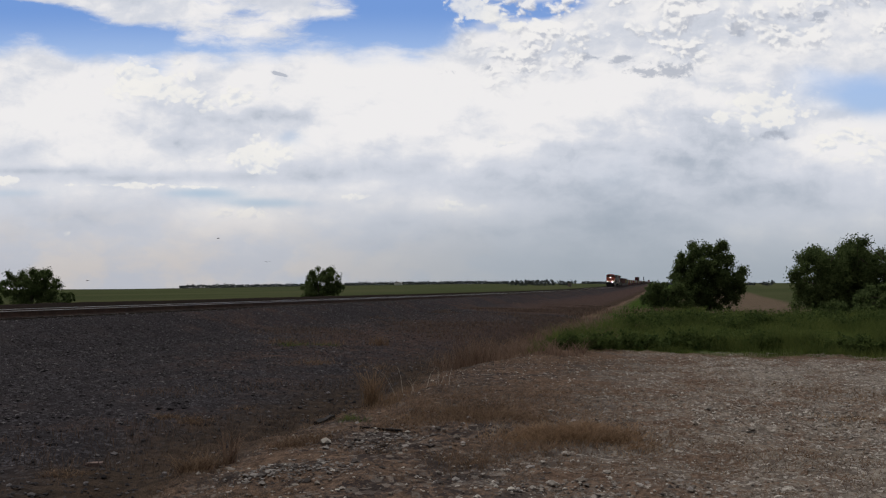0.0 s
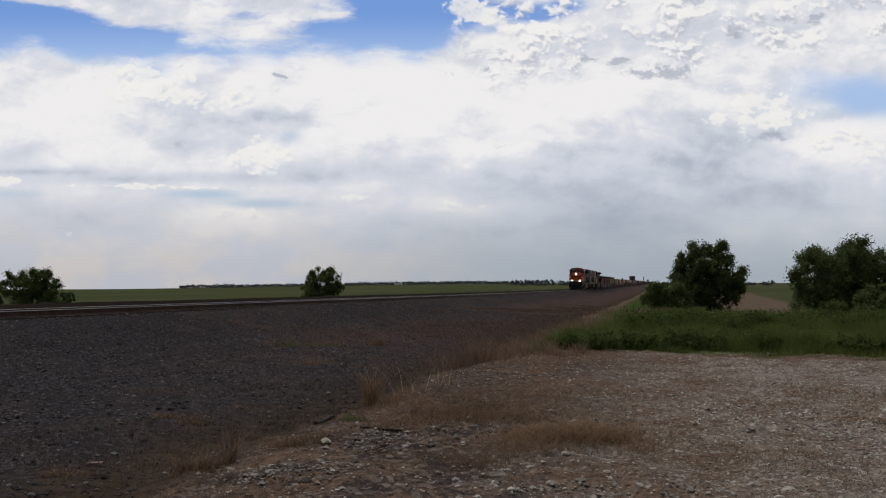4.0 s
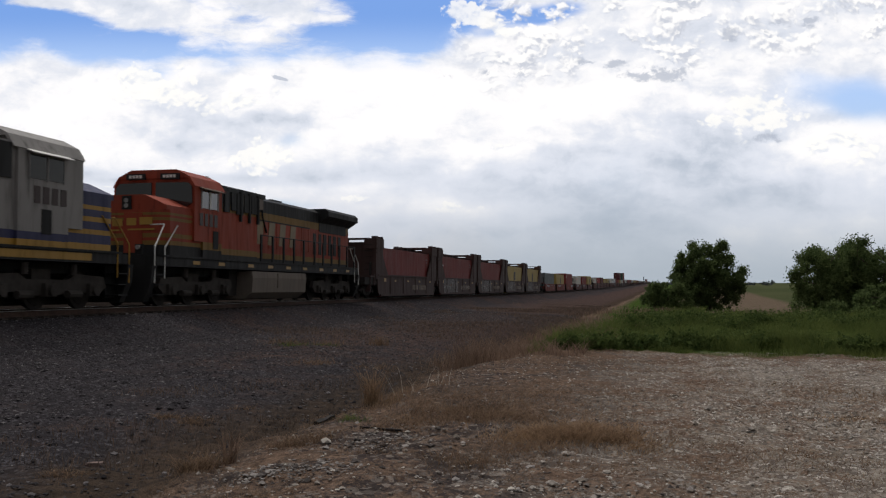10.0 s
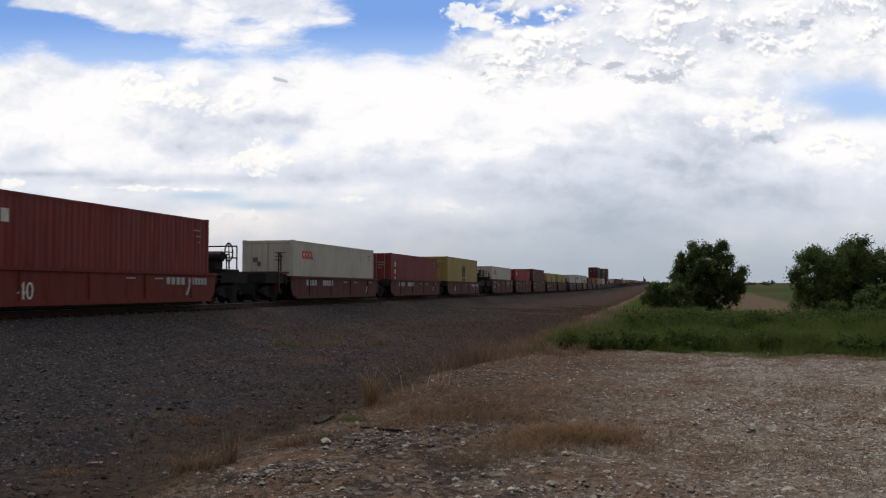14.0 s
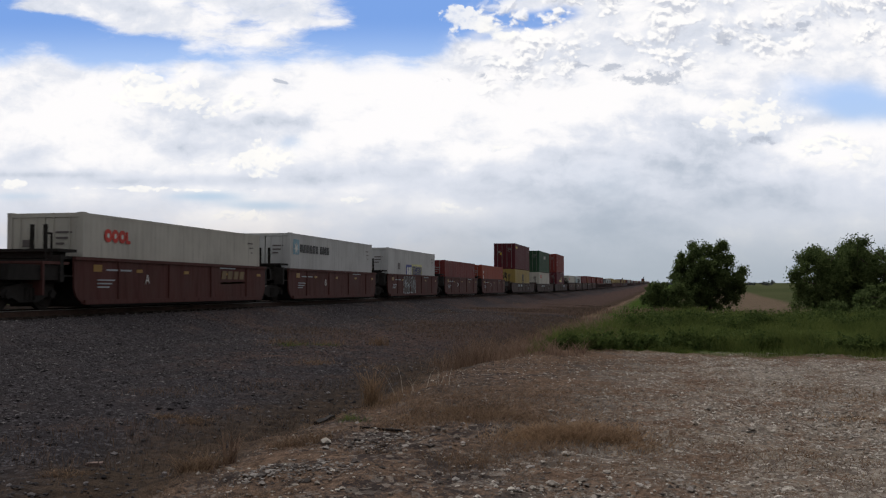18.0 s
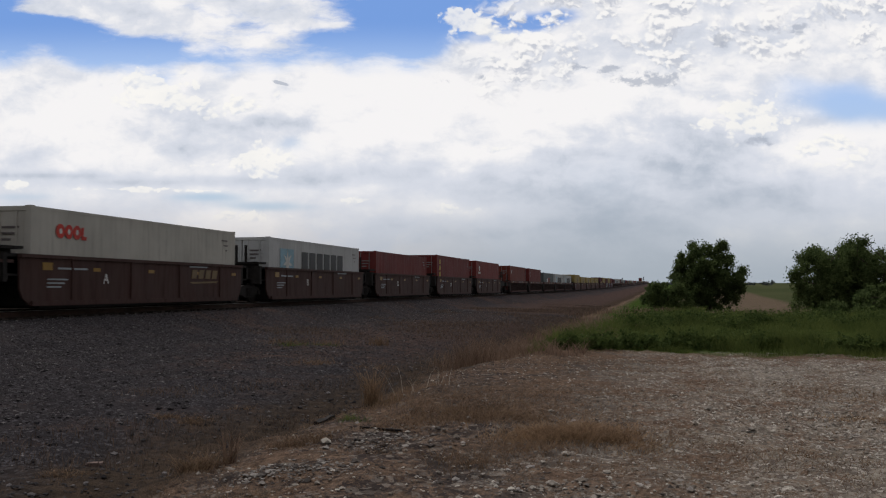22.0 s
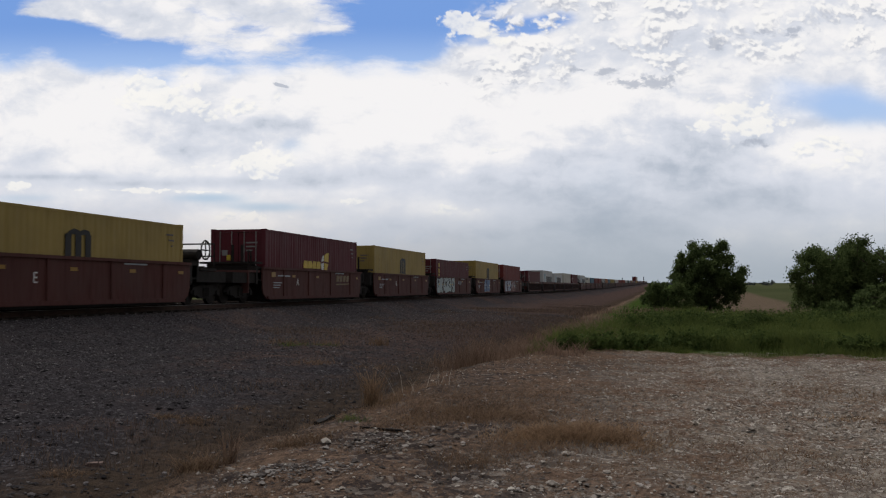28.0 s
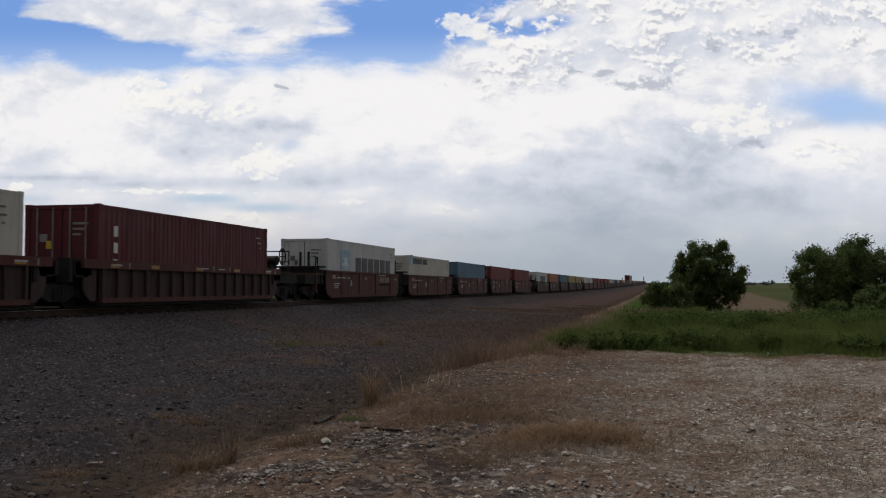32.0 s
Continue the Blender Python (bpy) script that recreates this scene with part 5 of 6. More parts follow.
# style, colour, first container's place, spacing, loads of (colour, tall, marking, scrawl)
SETS = [
    ("twin", "soot_and_shade", 423.4, 15.67, [("red", 1, "", ""), ("red", 1, "column", "faint"), ("red", 1, "column", "faint"), ("yellow", 1, "arches", "faint"), ("yellow", 1, "arches", "faint")]),
    ("low", "coral", 506.15, 15.88, [("grey", 0, "", ""), ("yellow", 0, "arches", ""), ("brick", 1, "chip", "")]),
    ("low", "plum", 558.3, 15.90, [("white", 0, "coast", ""), ("brick", 0, "column", ""), ("yellow", 1, "arches", "")]),
    ("high", "oxide", 610.1, 15.57, [("white", 0, "coast", ""), ("bright_red", 0, "chip", ""), ("maroon", 1, "ladder", ""), ("yellow", 0, "arches", ""), ("yellow", 0, "arches", "")]),
    ("high", "oxide", 692.4, 15.57, [("white", 0, "coast", ""), ("silver", 1, "liner", ""), ("silver", 1, "flag", "outline"), ("red", 0, "", ""), ("rust", 0, "column", "")]),
    ("long", "soot_and_shade", 775.65, 22.52, [("wine", 1, "tag", ""), ("green", 1, "script", ""), ("brick", 1, "column", "")]),
    ("high", "cocoa", 841.7, 15.47, [("white", 0, "coast", ""), ("silver", 0, "maersk", ""), ("red", 0, "", ""), ("red", 1, "ladder", ""), ("brick", 1, "crest", "")]),
    ("ribbed", "oxide", 923.35, 15.63, [("clay", 1, "chip", ""), ("red", 1, "tick", ""), ("grey", 0, "patch", ""), ("silver", 0, "maersk", ""), ("silver", 0, "maersk", "")]),
    ("high", "oxide", 1005.6, 15.60, [("yellow", 1, "arches", ""), ("yellow", 0, "arches", ""), ("yellow", 0, "arches", ""), ("yellow", 0, "arches", ""), ("yellow", 0, "arches", "")]),
    ("high", "oxide", 1087.2, 15.50, [("wine", 1, "sail", ""), ("yellow", 1, "arches", ""), ("maroon", 0, "ladder", "silver"), ("yellow", 1, "arches", "azure"), ("red", 1, "", "clouded")]),
    ("ribbed", "oxide", 1168.5, 15.57, [("maroon", 0, "column", ""), ("silver", 1, "maersk", ""), ("silver", 0, "maersk", ""), ("white", 1, "", ""), ("maroon", 1, "column", "")]),
    ("high", "oxide", 1250.4, 15.60, [("silver", 1, "maersk", ""), ("white", 0, "liner", ""), ("blue", 0, "", ""), ("red", 0, "", ""), ("red", 0, "", "")]),
    ("high", "cocoa", 1333.0, 15.60, [("silver", 0, "maersk", ""), ("tan", 0, "", ""), ("blue", 0, "", ""), ("yellow", 0, "arches", ""), ("yellow", 0, "arches", "")]),
]
FAR = (("white", "silver", "red", "brick", "red"), ("rust", "brick", "silver", "white", "grey"), ("grey", "silver", "maroon", "red", "yellow"), ("white", "brick", "brick", "blue", "maroon"))
UPPER = {("wine", 1): ("yellow", 0, "arches"), ("green", 1): ("white", 0, "coast"), ("brick", 1): ("wine", 1, "sail")}
for i in range(13):
    if i == 4:
        SETS.append(("long", "soot_and_shade", 1746.0, 22.45, [("red", 1, "", ""), ("silver", 1, "", ""), ("tan", 1, "", "")]))
    else:
        SETS.append(("high", ("oxide", "cocoa")[i % 2], 1415.6 + i * 82.6 - (12.0 if i > 4 else 0.0), 15.60, [(c, 0, "", "") for c in FAR[i % 4]]))
for style, hue, at, gap, loads in SETS:
    for k, (c, tall, mark, scrawl) in enumerate(loads):
        place = "first" if k == 0 else ("last" if k == len(loads) - 1 else "middle")
        u = at + k * gap
        car = well_car(style, hue, place, gap, scrawl, u > 1400)
        if u < 1400 and style == "high":
            part("unit_letter", lettered("ABCDE"[min(k, 4)], 0.30, 1.376, 4.0 if k else 3.1, 0.72), INKS["pale"], car, "stencilled unit letter")
        if u < 1400 and style == "high" and k == 0:
            letter_bars(car, 8.4, 0.92, 4, 0.46, 0.30, 0.05, 1.376, INKS["dull_gold"])
            part("emblem", prism(fresh(), [(8.3, 0.80), (10.5, 0.84), (10.3, 0.78), (8.5, 0.74)], "x", 1.376, 1.384), INKS["dull_gold"], car, "dull gold swoosh-shaped bar")
        RIDERS.append((car, u, 0.0, False))
        z = 0.15 if style != "twin" else 0.09
        if style == "long":
            under = UPPER.get((c, tall), ("yellow", 0, ""))
            RIDERS.append((container(*under), u, z, False))
            z += (2.896 if under[1] else 2.591) + 0.03
        RIDERS.append((container(c, tall, mark, u > 1400), u, z, False))


def motions():
    """The train runs along the track; the clouds drift."""
    for ob, u, z, turned in RIDERS:
        rows = []
        for k in range(17):
            t = 2.0 * k
            y = u - gone(t)
            h = float(climb(y))
            slope = math.degrees(math.atan(float(climb(y + 1.0)) - h))
            rows.append((t, pose(TRACK_X, y, RAIL + h + z, -slope if turned else slope, 0, 180 if turned else 0)))
        walk(ob, rows)
    for ob, path in zip(BIRDS, FLIGHTS):
        spots = [(t, sky_spot(px, py, d)) for t, px, py, d in path]
        rows = []
        for (t, p), (_, q) in zip(spots, spots[1:] + [spots[-2]]):
            way = q - p if t < spots[-1][0] else p - q
            rows.append((t, pose(*p, 0, 0, math.degrees(math.atan2(-way.x, way.y)))))
        # no sharp turn from row to row
        calm = [rows[0]]
        for t, m in rows[1:]:
            a, b = calm[-1][1].to_euler().z, m.to_euler().z
            d = (b - a + pi) % (2 * pi) - pi
            calm.append((t, pose(*m.translation, 0, 0, math.degrees(a + max(-1.2, min(1.2, d))))))
        walk(ob, calm)
    walk(CLOUDS, [(0, pose(0, 0, 0)), (16, pose(-30, 80, -2)), (32, pose(-60, 160, -4))])



# ---- plants ----
def blades(name, X, Y, H, W, lean, material, seed, label, category, base=None):
    """Many thin blades, each two bent triangles' worth of grass, as one stuff object."""
    rng = np.random.default_rng(seed)
    n = len(X)
    Z = land(X, Y) - 0.02 if base is None else base
    a = rng.uniform(0, 2 * np.pi, n)
    d = rng.uniform(0, 2 * np.pi, n)
    L = H * lean * rng.uniform(0.2, 1.0, n)
    wx, wy = np.cos(a) * W / 2, np.sin(a) * W / 2
    lx, ly = np.cos(d) * L, np.sin(d) * L
    p = np.stack([np.stack([X - wx, Y - wy, Z], -1), np.stack([X + wx, Y + wy, Z], -1),
                  np.stack([X + lx * 0.35 + wx * 0.7, Y + ly * 0.35 + wy * 0.7, Z + H * 0.6], -1), np.stack([X + lx * 0.35 - wx * 0.7, Y + ly * 0.35 - wy * 0.7, Z + H * 0.6], -1),
                  np.stack([X + lx, Y + ly, Z + H], -1), np.stack([X + lx + wx * 0.1, Y + ly + wy * 0.1, Z + H], -1)], 1).reshape(-1, 3)
    i = np.arange(n)[:, None] * 6
    f = np.concatenate([i + np.array([[0, 1, 2, 3]]), i + np.array([[3, 2, 5, 4]])])
    return thing(name, label, category, kind="stuff", data=arrays(name, p, f, material))


def scatter(seed, n, x0, x1, y0, y1, near=2.0):
    """Random places, thicker towards the camera."""
    rng = np.random.default_rng(seed)
    X = rng.uniform(x0, x1, n)
    k = rng.uniform(0, 1, n)
    return X, y0 + (y1 - y0) * k ** near


def patchy(X, Y, seed, scale=1.0):
    """A soft random field from 0 to 1."""
    rng = np.random.default_rng(seed)
    v = 0
    for i in range(7):
        a, b, c = rng.uniform(-1, 1, 3) * (scale, scale, 6)
        v = v + np.sin(a * X * (1 + i * 0.5) + b * Y * (1 + i * 0.5) + c * 3) / (1 + i * 0.3)
    return 0.5 + 0.2 * v


def stones(name, X, Y, size, material, seed, label, category):
    """Loose angular stones, half sunk, as one stuff object."""
    rng = np.random.default_rng(seed)
    n = len(X)
    base = np.array([(1, 0, 0), (-1, 0, 0), (0, 1, 0), (0, -1, 0), (0, 0, 1), (0, 0, -1), (0.6, 0.6, 0.5), (-0.6, 0.6, 0.4), (0.5, -0.7, 0.45), (-0.7, -0.5, 0.5)])
    faces = np.array([(4, 6, 7), (4, 7, 9), (4, 9, 8), (4, 8, 6), (6, 0, 2), (6, 2, 7), (7, 2, 1), (7, 1, 9), (9, 1, 3), (9, 3, 8), (8, 3, 0), (8, 0, 6)])
    v = base[None] * (1 + rng.uniform(-0.3, 0.3, (n, 10, 1)))
    v = v * (size[:, None, None] * rng.uniform(0.6, 1.1, (n, 1, 3)) * np.array([1.0, 1.0, 0.75]))
    a = rng.uniform(0, 2 * np.pi, n)
    c, s = np.cos(a)[:, None], np.sin(a)[:, None]
    v = np.stack([v[..., 0] * c - v[..., 1] * s, v[..., 0] * s + v[..., 1] * c, v[..., 2]], -1)
    v += np.stack([X, Y, land(X, Y) + size * 0.12], -1)[:, None]
    f = (np.arange(n)[:, None, None] * 10 + faces[None]).reshape(-1, 3)
    return thing(name, label, category, kind="stuff", data=arrays(name, v.reshape(-1, 3), f, material))


def leaf_cloud(name, centres, radii, each, size, material, seed, parent):
    rng = np.random.default_rng(seed)
    n = len(centres) * each
    c = np.repeat(centres, each, 0)
    r = np.repeat(radii, each)
    d = rng.normal(size=(n, 3))
    d /= np.linalg.norm(d, axis=1)[:, None]
    p = c + d * (r * np.minimum(np.abs(rng.normal(0, 0.62, n)), 1.15) ** 0.8)[:, None]
    a = rng.normal(size=(n, 3))
    a /= np.linalg.norm(a, axis=1)[:, None]
    b = np.cross(a, rng.normal(size=(n, 3)))
    b /= np.linalg.norm(b, axis=1)[:, None]
    s = (size * rng.uniform(0.6, 1.3, n))[:, None]
    v = np.stack([p - a * s, p + b * s * 0.55, p + a * s, p - b * s * 0.55], 1).reshape(-1, 3)
    f = np.arange(n * 4).reshape(-1, 4)
    return part(name, arrays(name, v, f, material), None, parent)


def tree(x, y, wide, high, seed, label, clumps=120, each=70, size=0.13, skirt=0.15, name="tree", material=None):
    """A many-stemmed small tree: tapered stems, limbs, and a crown of leaf clumps with gaps."""
    rng = np.random.default_rng(seed)
    z = float(land(x, y))
    ob = thing(name, label, "bush" if name == "bush" else "tree")
    ob.location = (x, y, z - 0.05)
    bm = fresh()
    tips = []
    for k in range(4):
        a = rng.uniform(0, 2 * pi)
        lean = rng.uniform(0.08, 0.28) * wide
        m = Vector((lean * 0.5 * cos(a), lean * 0.5 * sin(a), high * 0.33))
        e = Vector((lean * 1.1 * cos(a), lean * 1.1 * sin(a), high * rng.uniform(0.62, 0.8)))
        tube(bm, (0.12 * cos(a), 0.12 * sin(a), 0), m, 0.03 * high * 0.9, 0.02 * high, 8)
        tube(bm, m, e, 0.02 * high, 0.006 * high, 7)
        tips += [m, e]
    part("trunk", bm, BARK, ob, "dark forked trunk")
    # clumps fill an uneven dome
    C, R = [], []
    lobes = []
    for k in range(38):
        f = skirt + (0.88 - skirt) * (k + rng.uniform(0, 1)) / 38
        half = 0.41 * wide * (1.0 - 0.6 * max(0.0, (f - 0.5) / 0.5) ** 1.4)
        r = (rng.uniform(0.10, 0.17) if f < 0.55 else rng.uniform(0.06, 0.13)) * wide
        lobes.append((rng.uniform(-1, 1) * half, rng.uniform(-0.8, 0.8) * half, f * high, r))
    for k in range(16):    # a dense core
        lobes.append((rng.uniform(-0.26, 0.26) * wide, rng.uniform(-0.22, 0.22) * wide, rng.uniform(0.15, 0.72) * high, rng.uniform(0.15, 0.2) * wide))
    for k in range(18):    # ragged sprigs along the rim
        f = rng.uniform(0.3, 0.93)
        half = 0.41 * wide * (1.0 - 0.6 * max(0.0, (f - 0.5) / 0.5) ** 1.4)
        lobes.append((rng.choice((-1, 1)) * half * rng.uniform(0.85, 1.25), rng.uniform(-0.3, 0.3) * wide, f * high + rng.uniform(0, 0.05) * high, rng.uniform(0.03, 0.06) * wide))
    for k in range(clumps):
        lx, ly, lz, lr = lobes[k % len(lobes)]
        d = rng.normal(size=3)
        d /= np.linalg.norm(d)
        q = np.array([lx, ly, lz]) + d * lr * rng.uniform(0.45, 1.0)
        q[2] = np.clip(q[2], 0.05 * high, 0.985 * high)
        C.append(q), R.append(rng.uniform(0.045, 0.11) * wide)
    for k in range(0, clumps, max(1, clumps // 14)):
        t = min(tips, key=lambda s: (s - Vector(C[k])).length)
        part("limb", tube(fresh(), t, C[k], 0.008 * high, 0.003 * high, 5), BARK, ob)
    leaf_cloud("crown", np.array(C), np.array(R), each, size, material or LEAF, seed + 1, ob)
    return ob


def at(px, depth):
    """Plan place on the line of sight px hundredths across the view, at a depth in metres."""
    dx = (px - 7.84) / 16.90 * depth
    t = radians(TURN)
    return dx * cos(t) - depth * sin(t), dx * sin(t) + depth * cos(t)


tree(*at(12.52, 62), 4.35, 4.55, 11, "dense dark green tree growing from the grassy verge", 620, 120, 0.062, 0.06)
tree(*at(11.78, 60), 3.0, 1.9, 12, "low dark green bush beside the taller tree", 140, 140, 0.062, 0.05, "bush")
tree(*at(14.85, 56), 5.2, 4.2, 13, "leafy green tree with ragged top by the field road", 420, 120, 0.064, 0.06)
tree(*at(15.55, 55), 5.6, 4.3, 14, "leafy green tree with broad crown by the field road", 460, 120, 0.064, 0.06)
tree(*at(15.75, 46), 3.2, 1.65, 15, "low rounded bush in tall green grass", 110, 110, 0.08, 0.05, "bush")
tree(*at(14.8, 57.5), 4.6, 3.0, 24, "leafy undergrowth beneath the trees by the field road", 240, 110, 0.064, 0.04, "bush")
tree(*at(16.7, 57), 5.0, 4.6, 16, "leafy green tree beside the other trees", 150, 110, 0.10, 0.08)
tree(*at(5.68, 110), 4.5, 4.2, 27, "small bushy tree in the crop field behind the track", 260, 90, 0.09, 0.06)
tree(*at(0.56, 105), 5.6, 4.0, 28, "broad bushy tree in the crop field behind the track", 320, 90, 0.09, 0.06)
tree(*at(-0.2, 112), 4.0, 3.0, 19, "bush in the crop field behind the track", 80, 60, 0.17, 0.08, "bush")
tree(*at(1.2, 118), 1.8, 1.6, 20, "small bush in the crop field behind the track", 40, 50, 0.13, 0.05, "bush")

tree(*at(15.0, 44), 2.8, 0.8, 22, "low leafy weeds in the green verge", 50, 90, 0.07, 0.05, "bush")

# far wood lines
def wood_line(p0, p1, depth, high, seed, label):
    rng = np.random.default_rng(seed)
    n = int((p1 - p0) * depth / 16.9 / high * 4.0)
    C, R = [], []
    for k in range(n):
        x, y = at(p0 + (p1 - p0) * k / max(1, n - 1), depth * rng.uniform(0.97, 1.03))
        h = high * rng.uniform(0.7, 1.0)
        for j in range(5):
            C.append((x + rng.normal() * high * 0.25, y + rng.normal() * high * 0.25, float(land(x, y)) + h * rng.uniform(0.15, 0.85))), R.append(h * rng.uniform(0.22, 0.36))
    o = thing("tree_line", label, "trees", kind="stuff")
    leaf_cloud("foliage", np.array(C), np.array(R), 20, high * 0.13, LEAF_HAZED, seed, o)


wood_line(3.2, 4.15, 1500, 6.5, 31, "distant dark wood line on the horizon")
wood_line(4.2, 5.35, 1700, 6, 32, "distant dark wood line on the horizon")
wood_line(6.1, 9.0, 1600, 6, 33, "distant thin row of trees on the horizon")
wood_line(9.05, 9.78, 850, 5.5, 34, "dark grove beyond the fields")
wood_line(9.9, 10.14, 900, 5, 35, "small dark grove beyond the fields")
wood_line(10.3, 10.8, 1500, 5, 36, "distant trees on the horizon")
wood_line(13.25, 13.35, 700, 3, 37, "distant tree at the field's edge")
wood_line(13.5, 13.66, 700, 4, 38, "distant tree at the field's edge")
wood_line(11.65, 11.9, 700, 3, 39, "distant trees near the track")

# ---- grass and stones ----
X, Y = scatter(41, 330000, -4.6, 30, 20.5, 64, 1.5)
EDGE_WAVE = patchy(X, Y, 3, 0.8)
edge = 21.3 + 0.9 * EDGE_WAVE + 1.1 * np.clip((1.0 - X) / 4.0, 0, 1) - 1.9 * np.clip((-2.2 - X) / 1.2, 0, 1) - 0.9 * np.clip((X - 3.0) / 4.0, 0, 1)
ok = (Y > edge) & (X > -3.5 + 0.10 * (Y - 20.0) + 0.5 * patchy(X, Y, 4, 0.5)) & (X < 0.52 * Y) & ((Y < 47.0 + 2.5 * EDGE_WAVE) | (X < 2.5))
X, Y, edge = X[ok], Y[ok], edge[ok]
rng = np.random.default_rng(7)
# a taller fringe along the pad, a trodden strip behind it, then deep grass under the trees
fringe = np.exp(-((Y - edge - 2.2) / 2.0) ** 2)
deep = smooth(Y - 0.25 * X, 29.0, 35.0) * (1 - 0.7 * smooth(Y, 44.0, 50.0))
lush = 0.12 + 0.30 * fringe + 0.20 * deep + 0.12 * patchy(X, Y, 5, 0.5)
H = lush * np.clip(1.9 * patchy(X, Y, 15, 1.6) - 0.05, 0.25, 1.7) * rng.uniform(0.45, 1.25, len(X)) * np.clip((Y - edge) * 0.45 + 0.12 + 0.25 * rng.uniform(0, 1, len(X)), 0.12, 1.0)
blades("green_grass", X, Y, np.clip(H, 0.03, 1.0), 0.005 + 0.00030 * Y, 1.1, GREEN, 42, "tall green grass along the edge of the gravel pad", "grass")
# low leafy weeds: a lumpy fringe along the pad, and a taller row before the trees
rng = np.random.default_rng(71)
C, R = [], []
for k in range(330):
    if k < 170:
        x = rng.uniform(-2.8, 13.0)
        y = 23.0 - 0.9 * min(1.0, max(0.0, (x - 3.0) / 4.0)) + abs(rng.normal(0, 0.9)) + 0.5 * sin(0.9 * x)
        r = rng.uniform(0.12, 0.30)
    else:
        x = rng.uniform(-1.2, 17.0)
        y = 36.0 + 0.35 * x + rng.normal(0, 1.6)
        r = rng.uniform(0.22, 0.46)
    z = float(land(x, y))
    for _ in range(3):
        C.append((x + rng.normal(0, 0.6) * r, y + rng.normal(0, 0.6) * r, z + r * rng.uniform(0.4, 1.25))), R.append(r * rng.uniform(0.7, 1.0))
weeds = thing("leafy_weeds", "lumpy dark green leafy weeds among the grass", "weeds", kind="stuff")
leaf_cloud("foliage", np.array(C), np.array(R), 60, 0.05, WEED, 72, weeds)
# dry stems beside the green
X, Y = scatter(47, 34000, -6.0, 3, 20.5, 60, 1.5)
rim = X + 3.4 - 0.10 * (Y - 20.0)
ok = (patchy(X, Y, 16, 0.9) + 0.35 * np.exp(-((rim + 0.5) / 0.7) ** 2) > 0.66) & (rim > -1.7) & (rim < 0.7 + 1.6 * patchy(X, Y, 17, 0.7))
X, Y = X[ok], Y[ok]
blades("dry_stems", X, Y, np.random.default_rng(48).uniform(0.10, 0.40, len(X)), 0.004 + 0.0003 * Y, 1.3, STRAW, 49, "pale dry stems standing beside the green grass", "grass")

X, Y = scatter(43, 260000, -4.3, 16, 4.2, 23, 1.7)
mat = patchy(X, Y, 8, 0.55) * 0.55 + patchy(X, 1.6 * Y, 18, 1.7) * 0.5
ok = mat + 0.20 * np.clip(-X / 3, -1, 1) + np.random.default_rng(6).uniform(-0.12, 0.12, len(X)) > 0.64
mat = mat[ok]
X, Y = X[ok], Y[ok]
blades("dry_grass", X, Y, np.random.default_rng(9).uniform(0.015, 0.075, len(X)) * np.clip(0.2 + 1.6 * mat, 0.3, 2.0), 0.003 + 0.0002 * Y, 2.6, RUSSET, 44, "flattened russet dry grass on the gravel pad", "grass")

X, Y = scatter(45, 46000, -13.0, -4.2, 8, 90, 1.2)
ok = patchy(X, Y, 10, 0.35) + np.clip((Y - 24) / 50, -0.25, 0.26) + 0.10 * np.clip((X + 8) / 4, -1, 1) > 0.67
X, Y = X[ok], Y[ok]
blades("bank_weeds", X, Y, np.random.default_rng(11).uniform(0.04, 0.16, len(X)), 0.005 + 0.0004 * Y, 1.0, DULL, 46, "sparse dry weeds on the ballast bank", "weeds")


OCHRE = leafy("ochre_blades", (0.130, 0.083, 0.052), (0.36, 0.240, 0.150))


def tuft(px, depth, high, count, spread, seed, material=None):
    """A clump of dry standing grass."""
    x, y = at(px, depth)
    rng = np.random.default_rng(seed)
    X, Y = x + rng.normal(0, spread, count), y + rng.normal(0, spread, count)
    o = blades("grass_tuft", X, Y, high * rng.uniform(0.35, 1.0, count), 0.004 + 0.0003 * depth, 0.9 if high > 0.2 else 2.2, material or STRAW, seed, "clump of dry straw-coloured grass", "grass")
    o["kind"] = "stuff"


for k, (px, depth, high, count, spread) in enumerate(((4.08, 8.9, 0.44, 60, 0.030), (6.58, 14.6, 0.68, 150, 0.06), (6.85, 14.3, 0.22, 200, 0.16), 
                                                     (7.8, 15.4, 0.30, 50, 0.15), (8.3, 20.5, 0.72, 520, 0.32), (8.05, 19.8, 0.36, 120, 0.25), (5.1, 26, 0.28, 160, 0.3), (5.7, 27, 0.22, 160, 0.5), (6.7, 27, 0.34, 140, 0.15),
                                                     (9.4, 31, 0.45, 160, 0.8), (10.0, 36, 0.5, 240, 1.0), (10.5, 44, 0.55, 240, 1.2), (10.9, 56, 0.6, 240, 1.6))):
    tuft(px, depth, high, count, spread, 60 + k, OCHRE if 0 < k < 3 else (RUSSET if 5 < k < 9 else None))
